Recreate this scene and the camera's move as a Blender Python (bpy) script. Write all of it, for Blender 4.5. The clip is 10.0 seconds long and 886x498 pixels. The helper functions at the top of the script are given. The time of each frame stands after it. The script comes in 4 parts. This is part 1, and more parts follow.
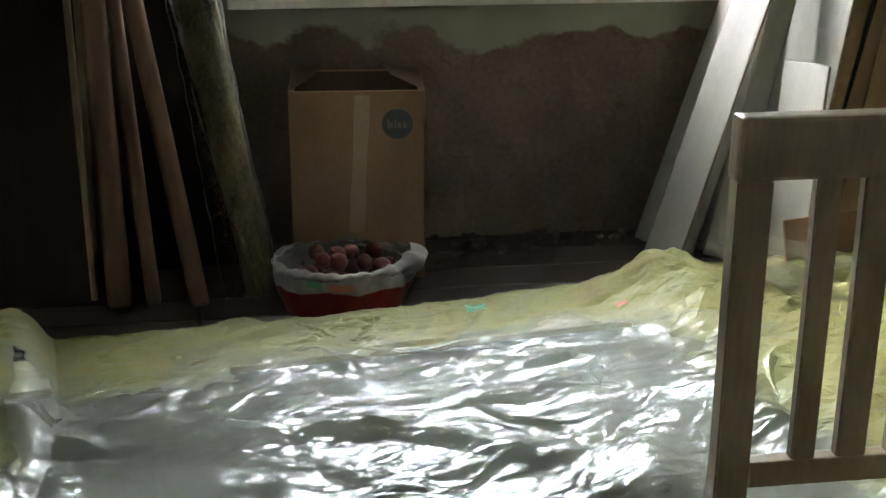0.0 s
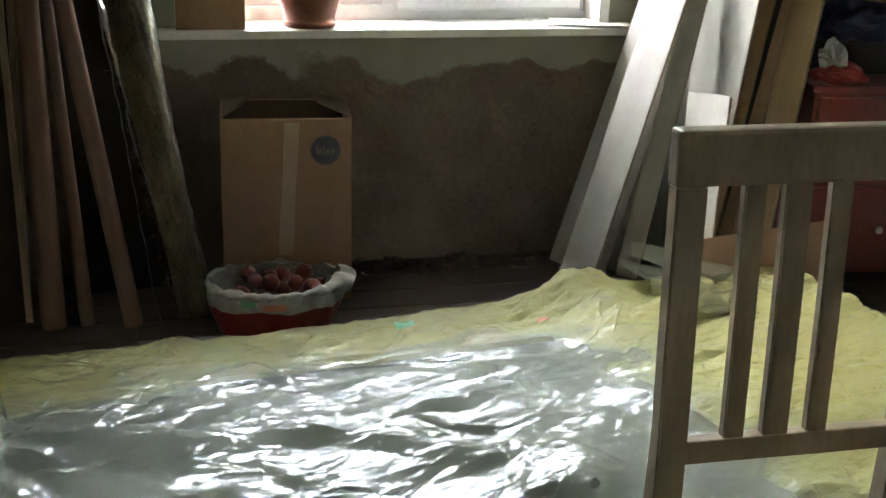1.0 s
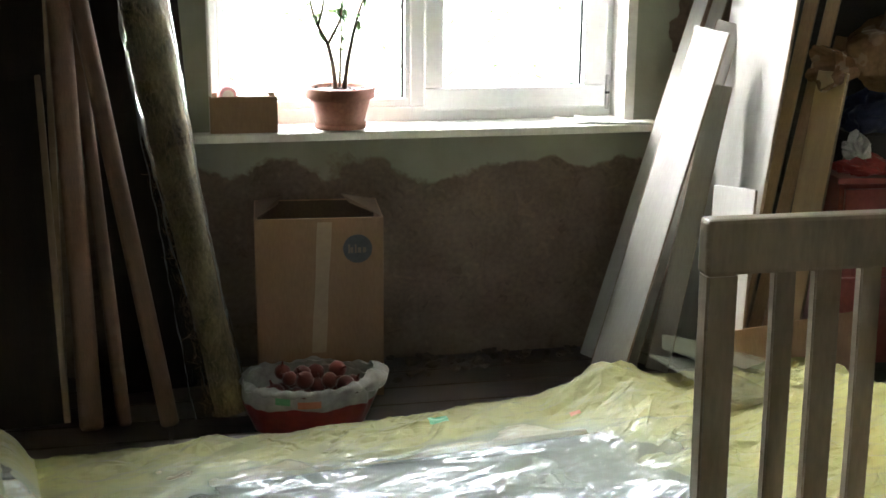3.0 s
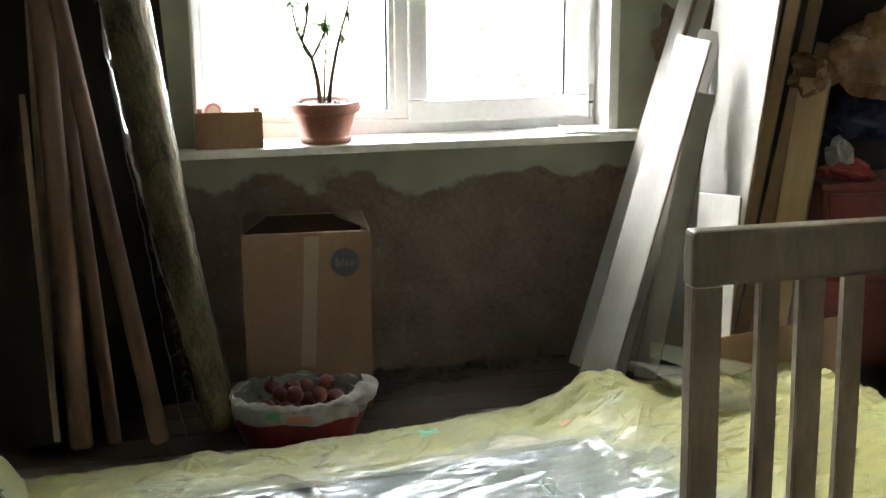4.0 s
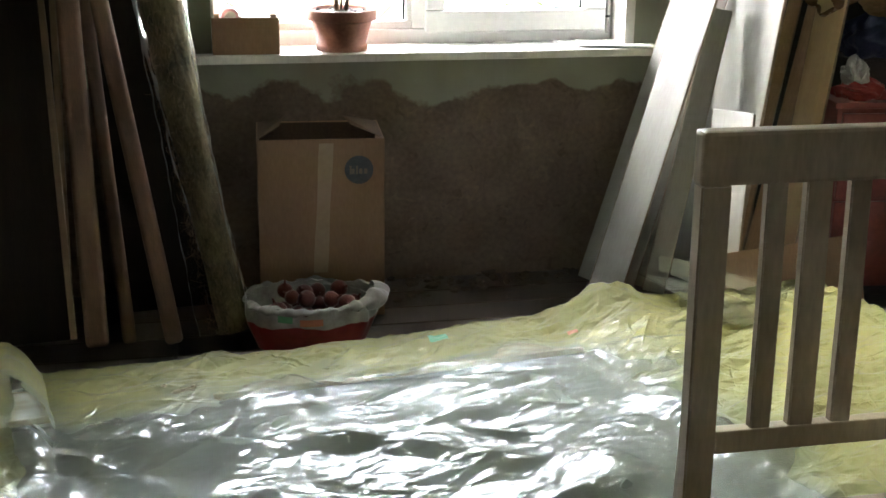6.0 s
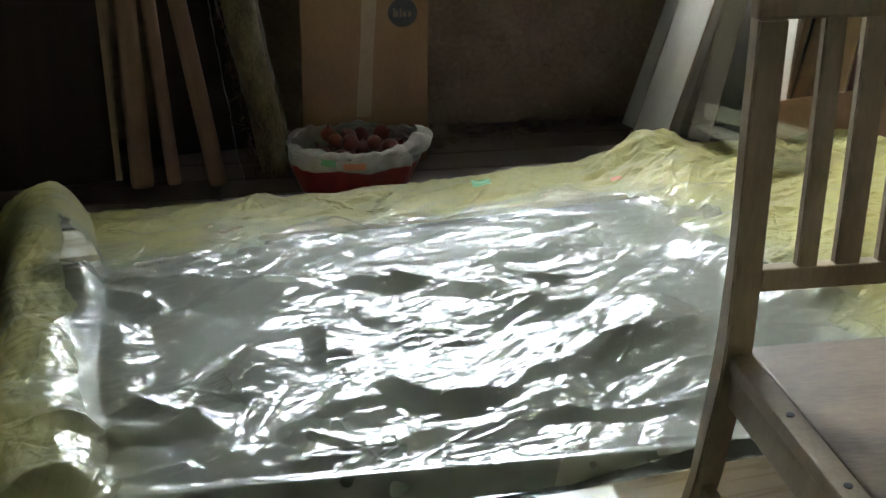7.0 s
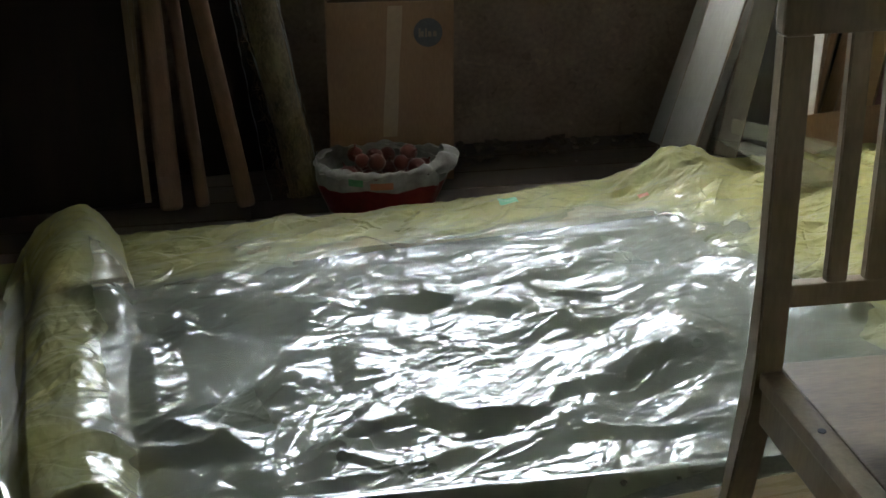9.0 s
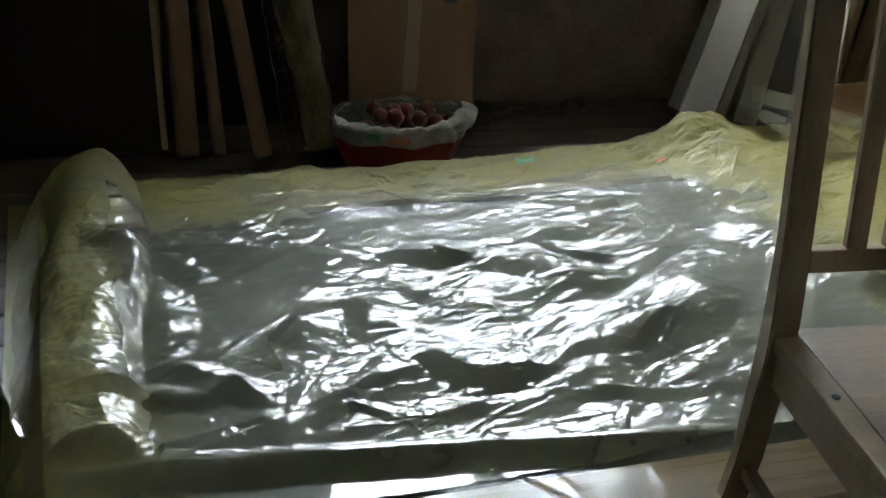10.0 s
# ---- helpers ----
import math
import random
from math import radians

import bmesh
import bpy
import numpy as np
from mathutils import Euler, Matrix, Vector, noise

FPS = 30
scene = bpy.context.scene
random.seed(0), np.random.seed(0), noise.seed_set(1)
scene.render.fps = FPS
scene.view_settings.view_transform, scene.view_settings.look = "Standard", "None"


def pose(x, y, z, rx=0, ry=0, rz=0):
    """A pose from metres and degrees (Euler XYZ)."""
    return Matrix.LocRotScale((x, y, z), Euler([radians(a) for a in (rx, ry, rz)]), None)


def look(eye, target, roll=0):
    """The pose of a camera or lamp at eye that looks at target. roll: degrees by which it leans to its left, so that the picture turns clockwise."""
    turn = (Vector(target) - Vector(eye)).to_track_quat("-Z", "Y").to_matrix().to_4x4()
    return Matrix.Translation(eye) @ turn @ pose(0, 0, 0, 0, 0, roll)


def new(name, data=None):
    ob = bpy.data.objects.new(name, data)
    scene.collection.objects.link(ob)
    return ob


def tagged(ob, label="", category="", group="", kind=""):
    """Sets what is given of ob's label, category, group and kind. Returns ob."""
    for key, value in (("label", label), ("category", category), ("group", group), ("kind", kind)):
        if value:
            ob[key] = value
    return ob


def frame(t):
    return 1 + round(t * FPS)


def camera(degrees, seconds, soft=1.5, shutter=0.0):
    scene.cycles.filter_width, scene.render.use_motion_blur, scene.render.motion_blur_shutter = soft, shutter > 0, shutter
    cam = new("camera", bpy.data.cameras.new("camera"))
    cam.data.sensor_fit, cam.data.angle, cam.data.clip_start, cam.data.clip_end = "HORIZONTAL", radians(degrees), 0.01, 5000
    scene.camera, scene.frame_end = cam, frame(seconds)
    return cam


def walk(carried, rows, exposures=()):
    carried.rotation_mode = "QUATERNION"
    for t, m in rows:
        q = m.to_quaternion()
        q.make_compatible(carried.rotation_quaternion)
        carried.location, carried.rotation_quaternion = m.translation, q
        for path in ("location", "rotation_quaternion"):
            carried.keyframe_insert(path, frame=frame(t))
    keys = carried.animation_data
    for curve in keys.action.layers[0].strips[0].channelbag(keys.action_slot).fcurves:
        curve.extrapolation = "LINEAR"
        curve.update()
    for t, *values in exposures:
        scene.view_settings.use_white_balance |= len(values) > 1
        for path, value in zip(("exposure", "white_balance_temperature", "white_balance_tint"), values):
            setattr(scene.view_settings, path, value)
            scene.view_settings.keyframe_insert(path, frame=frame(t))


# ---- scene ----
cam = camera(38.0, 10.0, soft=1.6)
PATH = [
    (0, (0.323, -0.192, 1.39), (0.598, 1.661, 0.69), 0.4),
    (0.5, (0.214, -0.291, 1.399), (0.57, 1.558, 0.725), -0.3),
    (1, (0.198, -0.335, 1.399), (0.641, 1.507, 0.756), 1.7),
    (1.5, (0.18, -0.356, 1.4), (0.646, 1.492, 0.793), 2.3),
    (2, (0.181, -0.367, 1.404), (0.599, 1.488, 0.783), 1.6),
    (2.5, (0.178, -0.373, 1.398), (0.581, 1.513, 0.869), 0.9),
    (4, (0.175, -0.384, 1.413), (0.604, 1.509, 0.931), -0.4),
    (4.5, (0.173, -0.39, 1.414), (0.588, 1.507, 0.937), 0.0),
    (5, (0.17, -0.393, 1.407), (0.584, 1.501, 0.915), 0.5),
    (5.2, (0.17, -0.396, 1.405), (0.585, 1.495, 0.9), 0.7),
    (6.3, (0.158, -0.432, 1.373), (0.549, 1.412, 0.703), 0.6),
    (6.5, (0.155, -0.429, 1.365), (0.53, 1.394, 0.635), 0.3),
    (7, (0.145, -0.433, 1.356), (0.481, 1.365, 0.548), 0.8),
    (7.5, (0.134, -0.438, 1.355), (0.418, 1.371, 0.551), 0.3),
    (8, (0.136, -0.438, 1.357), (0.413, 1.373, 0.552), -0.2),
    (8.5, (0.142, -0.433, 1.359), (0.423, 1.377, 0.557), -0.4),
    (9, (0.144, -0.436, 1.358), (0.44, 1.381, 0.576), -0.3),
    (9.5, (0.137, -0.435, 1.351), (0.426, 1.374, 0.55), 0.8),
    (10, (0.129, -0.437, 1.344), (0.408, 1.359, 0.508), 1.6),
]
SKY = 0.15
EXPOSURES = [(0, 6.9), (2.5, 7.15), (5.2, 7.2), (6.5, 7.05), (8, 6.8), (10, 6.35)]
walk(cam, [(t, look(eye, target, roll)) for t, eye, target, roll in PATH], EXPOSURES)

# ---- world, sun, exposure ----
world = bpy.data.worlds.new("world")
scene.world = world
world.use_nodes = True
wn = world.node_tree
sky = wn.nodes.new("ShaderNodeTexSky")
sky.sky_type = "NISHITA"
sky.sun_disc = False
sky.sun_elevation = radians(40)
sky.sun_rotation = radians(302)
sky.dust_density = 0.6
wn.nodes["Background"].inputs["Strength"].default_value = SKY
haze = wn.nodes.new("ShaderNodeHueSaturation")
haze.inputs["Saturation"].default_value = 0.3
wn.links.new(sky.outputs["Color"], haze.inputs["Color"])
wn.links.new(haze.outputs["Color"], wn.nodes["Background"].inputs["Color"])
sun = new("sun", bpy.data.lights.new("sun", "SUN"))
sun.data.energy = 0.009
sun.data.angle = radians(16)
sun.data.color = (1.0, 0.95, 0.86)
sun.matrix_world = look((-8.48, 5.30, 8.39), (0, 0, 0))


# ---- materials ----
def mat(name, low, high, scale=8.0, rough=0.6, bump=0.0, fine=120.0, stretch=(1, 1, 1), metal=0.0, spec=0.4, coat=0.0, vary=0.0, space="Object"):
    """Two colours mixed by coarse and fine noise, with a fine relief."""
    m = bpy.data.materials.new(name)
    m.use_nodes = True
    n, l = m.node_tree.nodes, m.node_tree.links
    b = n["Principled BSDF"]
    co = n.new("ShaderNodeTexCoord")
    mp = n.new("ShaderNodeMapping")
    mp.inputs["Scale"].default_value = stretch
    l.new(co.outputs[space], mp.inputs["Vector"])
    a = n.new("ShaderNodeTexNoise")
    a.inputs["Scale"].default_value, a.inputs["Detail"].default_value = scale, 6
    f = n.new("ShaderNodeTexNoise")
    f.inputs["Scale"].default_value, f.inputs["Detail"].default_value = fine, 4
    l.new(mp.outputs[0], a.inputs["Vector"])
    l.new(mp.outputs[0], f.inputs["Vector"])
    mixn = n.new("ShaderNodeMath")
    mixn.operation = "MULTIPLY_ADD"
    mixn.inputs[1].default_value, mixn.inputs[2].default_value = 0.45, 0.0
    l.new(f.outputs["Fac"], mixn.inputs[0])
    add = n.new("ShaderNodeMath")
    add.operation = "MULTIPLY_ADD"
    add.inputs[1].default_value = 0.75
    l.new(a.outputs["Fac"], add.inputs[0])
    l.new(mixn.outputs[0], add.inputs[2])
    ramp = n.new("ShaderNodeValToRGB")
    ramp.color_ramp.elements[0].position, ramp.color_ramp.elements[1].position = 0.4, 0.78
    ramp.color_ramp.elements[0].color, ramp.color_ramp.elements[1].color = (*low, 1), (*high, 1)
    l.new(add.outputs[0], ramp.inputs["Fac"])
    out = ramp.outputs["Color"]
    if vary:
        info = n.new("ShaderNodeObjectInfo")
        hsv = n.new("ShaderNodeHueSaturation")
        mr = n.new("ShaderNodeMapRange")
        mr.inputs["To Min"].default_value, mr.inputs["To Max"].default_value = 1 - vary, 1 + vary
        l.new(info.outputs["Random"], mr.inputs["Value"])
        l.new(mr.outputs[0], hsv.inputs["Value"])
        l.new(out, hsv.inputs["Color"])
        out = hsv.outputs["Color"]
    l.new(out, b.inputs["Base Color"])
    rr = n.new("ShaderNodeMapRange")
    rr.inputs["To Min"].default_value, rr.inputs["To Max"].default_value = max(rough - 0.1, 0.02), min(rough + 0.1, 1)
    l.new(a.outputs["Fac"], rr.inputs["Value"])
    l.new(rr.outputs[0], b.inputs["Roughness"])
    b.inputs["Metallic"].default_value = metal
    b.inputs["Specular IOR Level"].default_value = spec
    b.inputs["Coat Weight"].default_value = coat
    if bump:
        bn = n.new("ShaderNodeBump")
        bn.inputs["Strength"].default_value, bn.inputs["Distance"].default_value = bump, 0.004
        l.new(add.outputs[0], bn.inputs["Height"])
        l.new(bn.outputs[0], b.inputs["Normal"])
    return m


def film_mat(name, tint, haze, gloss_rough, haze_share, ior=1.5, wrinkle=0.25, soft_lobe=0.35, border=None, haze_edge=None, share_edge=0.5):
    """Polythene: clear film with some milky haze and a sharp gloss."""
    m = bpy.data.materials.new(name)
    m.use_nodes = True
    n, l = m.node_tree.nodes, m.node_tree.links
    n.remove(n["Principled BSDF"])
    out = n["Material Output"]
    co = n.new("ShaderNodeTexCoord")
    tx = n.new("ShaderNodeTexNoise")
    tx.inputs["Scale"].default_value, tx.inputs["Detail"].default_value, tx.inputs["Distortion"].default_value = 28, 5, 0.8
    l.new(co.outputs["Object"], tx.inputs["Vector"])
    big = n.new("ShaderNodeTexNoise")
    big.inputs["Scale"].default_value, big.inputs["Detail"].default_value = 5, 3
    l.new(co.outputs["Object"], big.inputs["Vector"])
    bn = n.new("ShaderNodeBump")
    bn.inputs["Strength"].default_value, bn.inputs["Distance"].default_value = wrinkle, 0.006
    l.new(tx.outputs["Fac"], bn.inputs["Height"])
    tr = n.new("ShaderNodeBsdfTransparent")
    tr.inputs["Color"].default_value = (*tint, 1)
    di = n.new("ShaderNodeBsdfDiffuse")
    di.inputs["Color"].default_value = (*haze, 1)
    tl = n.new("ShaderNodeBsdfTranslucent")
    tl.inputs["Color"].default_value = (*haze, 1)
    hz = n.new("ShaderNodeMixShader")
    hz.inputs[0].default_value = 0.35
    l.new(di.outputs[0], hz.inputs[1])
    l.new(tl.outputs[0], hz.inputs[2])
    share = n.new("ShaderNodeMapRange")
    share.inputs["From Min"].default_value, share.inputs["From Max"].default_value = 0.3, 0.7
    share.inputs["To Min"].default_value, share.inputs["To Max"].default_value = haze_share * 0.75, min(haze_share * 1.25, 1)
    l.new(big.outputs["Fac"], share.inputs["Value"])
    amount = share.outputs[0]
    if border:
        # layers of film gather towards the edges of the sheet
        sep = n.new("ShaderNodeSeparateXYZ")
        l.new(co.outputs["Object"], sep.inputs[0])
        wob = n.new("ShaderNodeMath")
        wob.operation = "MULTIPLY_ADD"
        wob.inputs[1].default_value, wob.inputs[2].default_value = 0.5, -0.25
        l.new(big.outputs["Fac"], wob.inputs[0])
        last = None
        for axis, a, b in border:
            put = n.new("ShaderNodeMath")
            put.operation = "ADD"
            l.new(sep.outputs[axis], put.inputs[0])
            l.new(wob.outputs[0], put.inputs[1])
            mr = n.new("ShaderNodeMapRange")
            mr.interpolation_type = "SMOOTHSTEP"
            mr.inputs["From Min"].default_value, mr.inputs["From Max"].default_value = a, b
            l.new(put.outputs[0], mr.inputs["Value"])
            if last is None:
                last = mr.outputs[0]
            else:
                top = n.new("ShaderNodeMath")
                top.operation = "MAXIMUM"
                l.new(last, top.inputs[0])
                l.new(mr.outputs[0], top.inputs[1])
                last = top.outputs[0]
        edge = n.new("ShaderNodeMix")
        edge.inputs["B"].default_value = share_edge
        l.new(last, edge.inputs["Factor"])
        l.new(amount, edge.inputs["A"])
        amount = edge.outputs["Result"]
        tone = n.new("ShaderNodeMix")
        tone.data_type = "RGBA"
        tone.inputs[6].default_value, tone.inputs[7].default_value = (*haze, 1), (*haze_edge, 1)
        l.new(last, tone.inputs["Factor"])
        col = next(q for q in tone.outputs if q.type == "RGBA")
        l.new(col, di.inputs["Color"])
        l.new(col, tl.inputs["Color"])
    body = n.new("ShaderNodeMixShader")
    l.new(amount, body.inputs[0])
    l.new(tr.outputs[0], body.inputs[1])
    l.new(hz.outputs[0], body.inputs[2])
    gl = n.new("ShaderNodeBsdfGlossy")
    gl.inputs["Roughness"].default_value = gloss_rough
    l.new(bn.outputs[0], gl.inputs["Normal"])
    fr = n.new("ShaderNodeFresnel")
    fr.inputs["IOR"].default_value = ior
    l.new(bn.outputs[0], fr.inputs["Normal"])
    mx = n.new("ShaderNodeMixShader")
    l.new(fr.outputs[0], mx.inputs[0])
    l.new(body.outputs[0], mx.inputs[1])
    l.new(gl.outputs[0], mx.inputs[2])
    g2 = n.new("ShaderNodeBsdfGlossy")
    g2.inputs["Roughness"].default_value = 0.33
    l.new(bn.outputs[0], g2.inputs["Normal"])
    two = n.new("ShaderNodeMixShader")
    two.inputs[0].default_value = soft_lobe
    l.new(gl.outputs[0], two.inputs[1])
    l.new(g2.outputs[0], two.inputs[2])
    l.new(two.outputs[0], mx.inputs[2])
    l.new(mx.outputs[0], out.inputs["Surface"])
    return m


def wall_mat():
    """Bare brown plaster with the remains of a grey-green coat of paint above a ragged line."""
    m = mat("plaster_wall", (0.1, 0.072, 0.051), (0.2, 0.147, 0.106), 5, 0.9, 0.5, 60)
    n, l = m.node_tree.nodes, m.node_tree.links
    b = n["Principled BSDF"]
    geo = n.new("ShaderNodeNewGeometry")
    sep = n.new("ShaderNodeSeparateXYZ")
    l.new(geo.outputs["Position"], sep.inputs[0])
    no = n.new("ShaderNodeTexNoise")
    no.inputs["Scale"].default_value, no.inputs["Detail"].default_value, no.inputs["Roughness"].default_value = 4.5, 6, 0.52
    l.new(geo.outputs["Position"], no.inputs["Vector"])
    # pale scuffs and dark chips in the bare plaster
    vor = n.new("ShaderNodeTexNoise")
    vor.inputs["Scale"].default_value, vor.inputs["Detail"].default_value, vor.inputs["Distortion"].default_value = 17, 4, 1.2
    l.new(geo.outputs["Position"], vor.inputs["Vector"])
    chips = n.new("ShaderNodeValToRGB")
    e = chips.color_ramp.elements
    e[0].position, e[0].color = 0.30, (0.45, 0.42, 0.4, 1)
    e[1].position, e[1].color = 0.70, (1.55, 1.5, 1.42, 1)
    for pos in (0.38, 0.62):
        q = e.new(pos)
        q.color = (1, 1, 1, 1)
    l.new(vor.outputs["Fac"], chips.inputs["Fac"])
    worn = n.new("ShaderNodeMix")
    worn.data_type, worn.blend_type = "RGBA", "MULTIPLY"
    worn.inputs["Factor"].default_value = 0.45
    l.new(b.inputs["Base Color"].links[0].from_socket, worn.inputs["A"])
    l.new(chips.outputs["Color"], worn.inputs["B"])
    l.new(worn.outputs["Result"], b.inputs["Base Color"])
    # paint where z + wobble lies above the ragged line
    edge = n.new("ShaderNodeMath")
    edge.operation = "MULTIPLY_ADD"
    edge.inputs[1].default_value = 0.26
    l.new(no.outputs["Fac"], edge.inputs[0])
    l.new(sep.outputs["Z"], edge.inputs[2])
    stepn = n.new("ShaderNodeMapRange")
    stepn.inputs["From Min"].default_value, stepn.inputs["From Max"].default_value = 0.765, 0.778
    l.new(edge.outputs[0], stepn.inputs["Value"])
    # flaked patches beside the window
    xr = n.new("ShaderNodeMapRange")
    xr.inputs["From Min"].default_value, xr.inputs["From Max"].default_value = 1.69, 1.82
    l.new(sep.outputs["X"], xr.inputs["Value"])
    no2 = n.new("ShaderNodeTexNoise")
    no2.inputs["Scale"].default_value, no2.inputs["Detail"].default_value = 7, 5
    l.new(geo.outputs["Position"], no2.inputs["Vector"])
    fl = n.new("ShaderNodeMath")
    fl.operation = "MULTIPLY"
    l.new(xr.outputs[0], fl.inputs[0])
    l.new(no2.outputs["Fac"], fl.inputs[1])
    fs = n.new("ShaderNodeMapRange")
    fs.inputs["From Min"].default_value, fs.inputs["From Max"].default_value = 0.40, 0.42
    fs.inputs["To Min"].default_value, fs.inputs["To Max"].default_value = 1, 0
    l.new(fl.outputs[0], fs.inputs["Value"])
    both = n.new("ShaderNodeMath")
    both.operation = "MULTIPLY"
    l.new(stepn.outputs[0], both.inputs[0])
    l.new(fs.outputs[0], both.inputs[1])
    paint = n.new("ShaderNodeValToRGB")
    paint.color_ramp.elements[0].color = (0.21, 0.215, 0.16, 1)
    paint.color_ramp.elements[1].color = (0.34, 0.345, 0.265, 1)
    l.new(no2.outputs["Fac"], paint.inputs["Fac"])
    mx = n.new("ShaderNodeMix")
    mx.data_type = "RGBA"
    l.new(both.outputs[0], mx.inputs["Factor"])
    src = b.inputs["Base Color"].links[0].from_socket
    l.new(src, mx.inputs["A"])
    l.new(paint.outputs["Color"], mx.inputs["B"])
    l.new(mx.outputs["Result"], b.inputs["Base Color"])
    # the coat of paint stands proud of the plaster
    bn = n.new("ShaderNodeBump")
    bn.inputs["Strength"].default_value, bn.inputs["Distance"].default_value = 0.6, 0.003
    l.new(both.outputs[0], bn.inputs["Height"])
    old = b.inputs["Normal"].links[0].from_socket
    l.new(old, bn.inputs["Normal"])
    l.new(bn.outputs[0], b.inputs["Normal"])
    return m


FILM_WRAP = film_mat("thin_wrapping_film", (0.94, 0.94, 0.9), (0.3, 0.27, 0.17), 0.2, 0.03, 1.12, 0.3)
FILM_TIGHT = film_mat("tight_clear_film", (0.96, 0.95, 0.92), (0.6, 0.58, 0.48), 0.14, 0.02, 1.42, 0.02, 0.35)
PLASTER = wall_mat()
SIDE_WALL = mat("old_side_wall", (0.3, 0.28, 0.24), (0.45, 0.42, 0.37), 3, 0.9, 0.5, 40)
CEIL = mat("ceiling_white", (0.68, 0.67, 0.64), (0.78, 0.77, 0.74), 2, 0.9, 0.2, 50)
FLOOR = mat("worn_floor_boards", (0.025, 0.017, 0.012), (0.075, 0.05, 0.034), 4, 0.55, 0.4, 90, (1, 6, 1))
PVC = mat("white_window_plastic", (0.74, 0.74, 0.75), (0.84, 0.84, 0.84), 3, 0.3, 0.03, 60)
GASKET = mat("black_rubber_gasket", (0.015, 0.015, 0.017), (0.03, 0.03, 0.03), 20, 0.6)
REVEAL = mat("white_reveal_plaster", (0.62, 0.6, 0.55), (0.74, 0.72, 0.68), 5, 0.8, 0.25, 70)
SILL = mat("white_sill_board", (0.58, 0.56, 0.5), (0.76, 0.74, 0.69), 6, 0.4, 0.1, 60)
CARD = mat("brown_cardboard", (0.2, 0.118, 0.066), (0.28, 0.172, 0.1), 6, 0.85, 0.25, 160, (1, 1, 0.25), vary=0.08)
# the box cardboard made darker: shade on the flaps put into the colour
CARD_SHADED = mat("cardboard_in_shade", (0.1, 0.063, 0.037), (0.16, 0.103, 0.063), 6, 0.9, 0.2)
TAPE = mat("brown_packing_tape", (0.27, 0.19, 0.12), (0.34, 0.25, 0.165), 9, 0.35, 0.15, 50)
INK = mat("dark_blue_print", (0.04, 0.045, 0.055), (0.075, 0.08, 0.09), 30, 0.7)
INK_PALE = mat("pale_print", (0.13, 0.11, 0.09), (0.18, 0.15, 0.12), 30, 0.8)
TERRA = mat("terracotta", (0.2, 0.078, 0.048), (0.34, 0.15, 0.098), 9, 0.75, 0.3, 90)
SOIL = mat("potting_soil", (0.03, 0.02, 0.014), (0.1, 0.07, 0.05), 40, 0.95, 0.9)
STEM = mat("brown_stem", (0.09, 0.05, 0.035), (0.2, 0.12, 0.08), 30, 0.7, 0.4)
LEAF = mat("succulent_leaf", (0.09, 0.19, 0.05), (0.2, 0.34, 0.1), 18, 0.4)
BATTEN = mat("old_brown_batten", (0.066, 0.035, 0.02), (0.155, 0.084, 0.049), 5, 0.65, 0.3, 90, (6, 6, 0.5), vary=0.12)
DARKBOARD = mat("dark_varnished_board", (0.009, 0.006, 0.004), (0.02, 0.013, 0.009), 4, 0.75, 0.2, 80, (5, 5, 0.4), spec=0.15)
PALE_EDGE = mat("pale_wood_edge", (0.15, 0.1, 0.06), (0.24, 0.165, 0.1), 8, 0.7, 0.25, 90, (5, 5, 0.4))
WOOL = mat("grey_felted_fibre", (0.022, 0.017, 0.01), (0.21, 0.165, 0.1), 16, 0.95, 0.9, 160, (1, 1, 0.5))
LAMINATE = mat("white_laminate", (0.33, 0.32, 0.295), (0.42, 0.41, 0.38), 4, 0.55, 0.06, 60, (4, 4, 0.5))
# darker copy of the white laminate: shade within the pile put into the colour
LAMINATE_SHADED = mat("laminate_in_shade", (0.22, 0.205, 0.175), (0.31, 0.29, 0.25), 5, 0.6, 0.12, 80, (5, 5, 0.4), vary=0.1)
CORE = mat("chipboard_edge", (0.16, 0.11, 0.075), (0.3, 0.22, 0.15), 60, 0.85, 0.4, 300)
TAN = mat("tan_fibreboard", (0.2, 0.12, 0.065), (0.36, 0.23, 0.13), 6, 0.7, 0.2, 100, (4, 4, 0.5), vary=0.15)
CHAIR = mat("worn_greyish_beige_paint", (0.17, 0.133, 0.082), (0.26, 0.208, 0.132), 9, 0.42, 0.2, 70, (2, 2, 0.5))
CHAIR_SEAT = mat("worn_seat_board", (0.085, 0.061, 0.037), (0.175, 0.124, 0.07), 6, 0.58, 0.2, 70, (0.6, 3, 1))
SCREW = mat("dark_screw_cap", (0.02, 0.02, 0.022), (0.05, 0.05, 0.05), 30, 0.5)
PINE = mat("lacquered_pine", (0.7, 0.53, 0.3), (0.82, 0.67, 0.42), 4, 0.28, 0.08, 60, (0.4, 5, 5), spec=0.8, coat=0.8)
FILM_SHEET = film_mat("clear_polythene", (0.82, 0.85, 0.74), (0.42, 0.45, 0.34), 0.03, 0.34, 1.72, 0.0, 0.25, (("X", 0.98, 1.30), ("X", -0.30, -0.58), ("Y", 1.22, 1.46)), (0.62, 0.60, 0.24), 0.44)
FILM_CLEAR = film_mat("stiff_clear_film", (0.93, 0.95, 0.86), (0.5, 0.52, 0.3), 0.05, 0.10, 1.8, 0.04, 0.25)
BAG_WHITE = mat("white_carrier_bag", (0.22, 0.21, 0.2), (0.4, 0.39, 0.37), 14, 0.35, 0.3, 60)
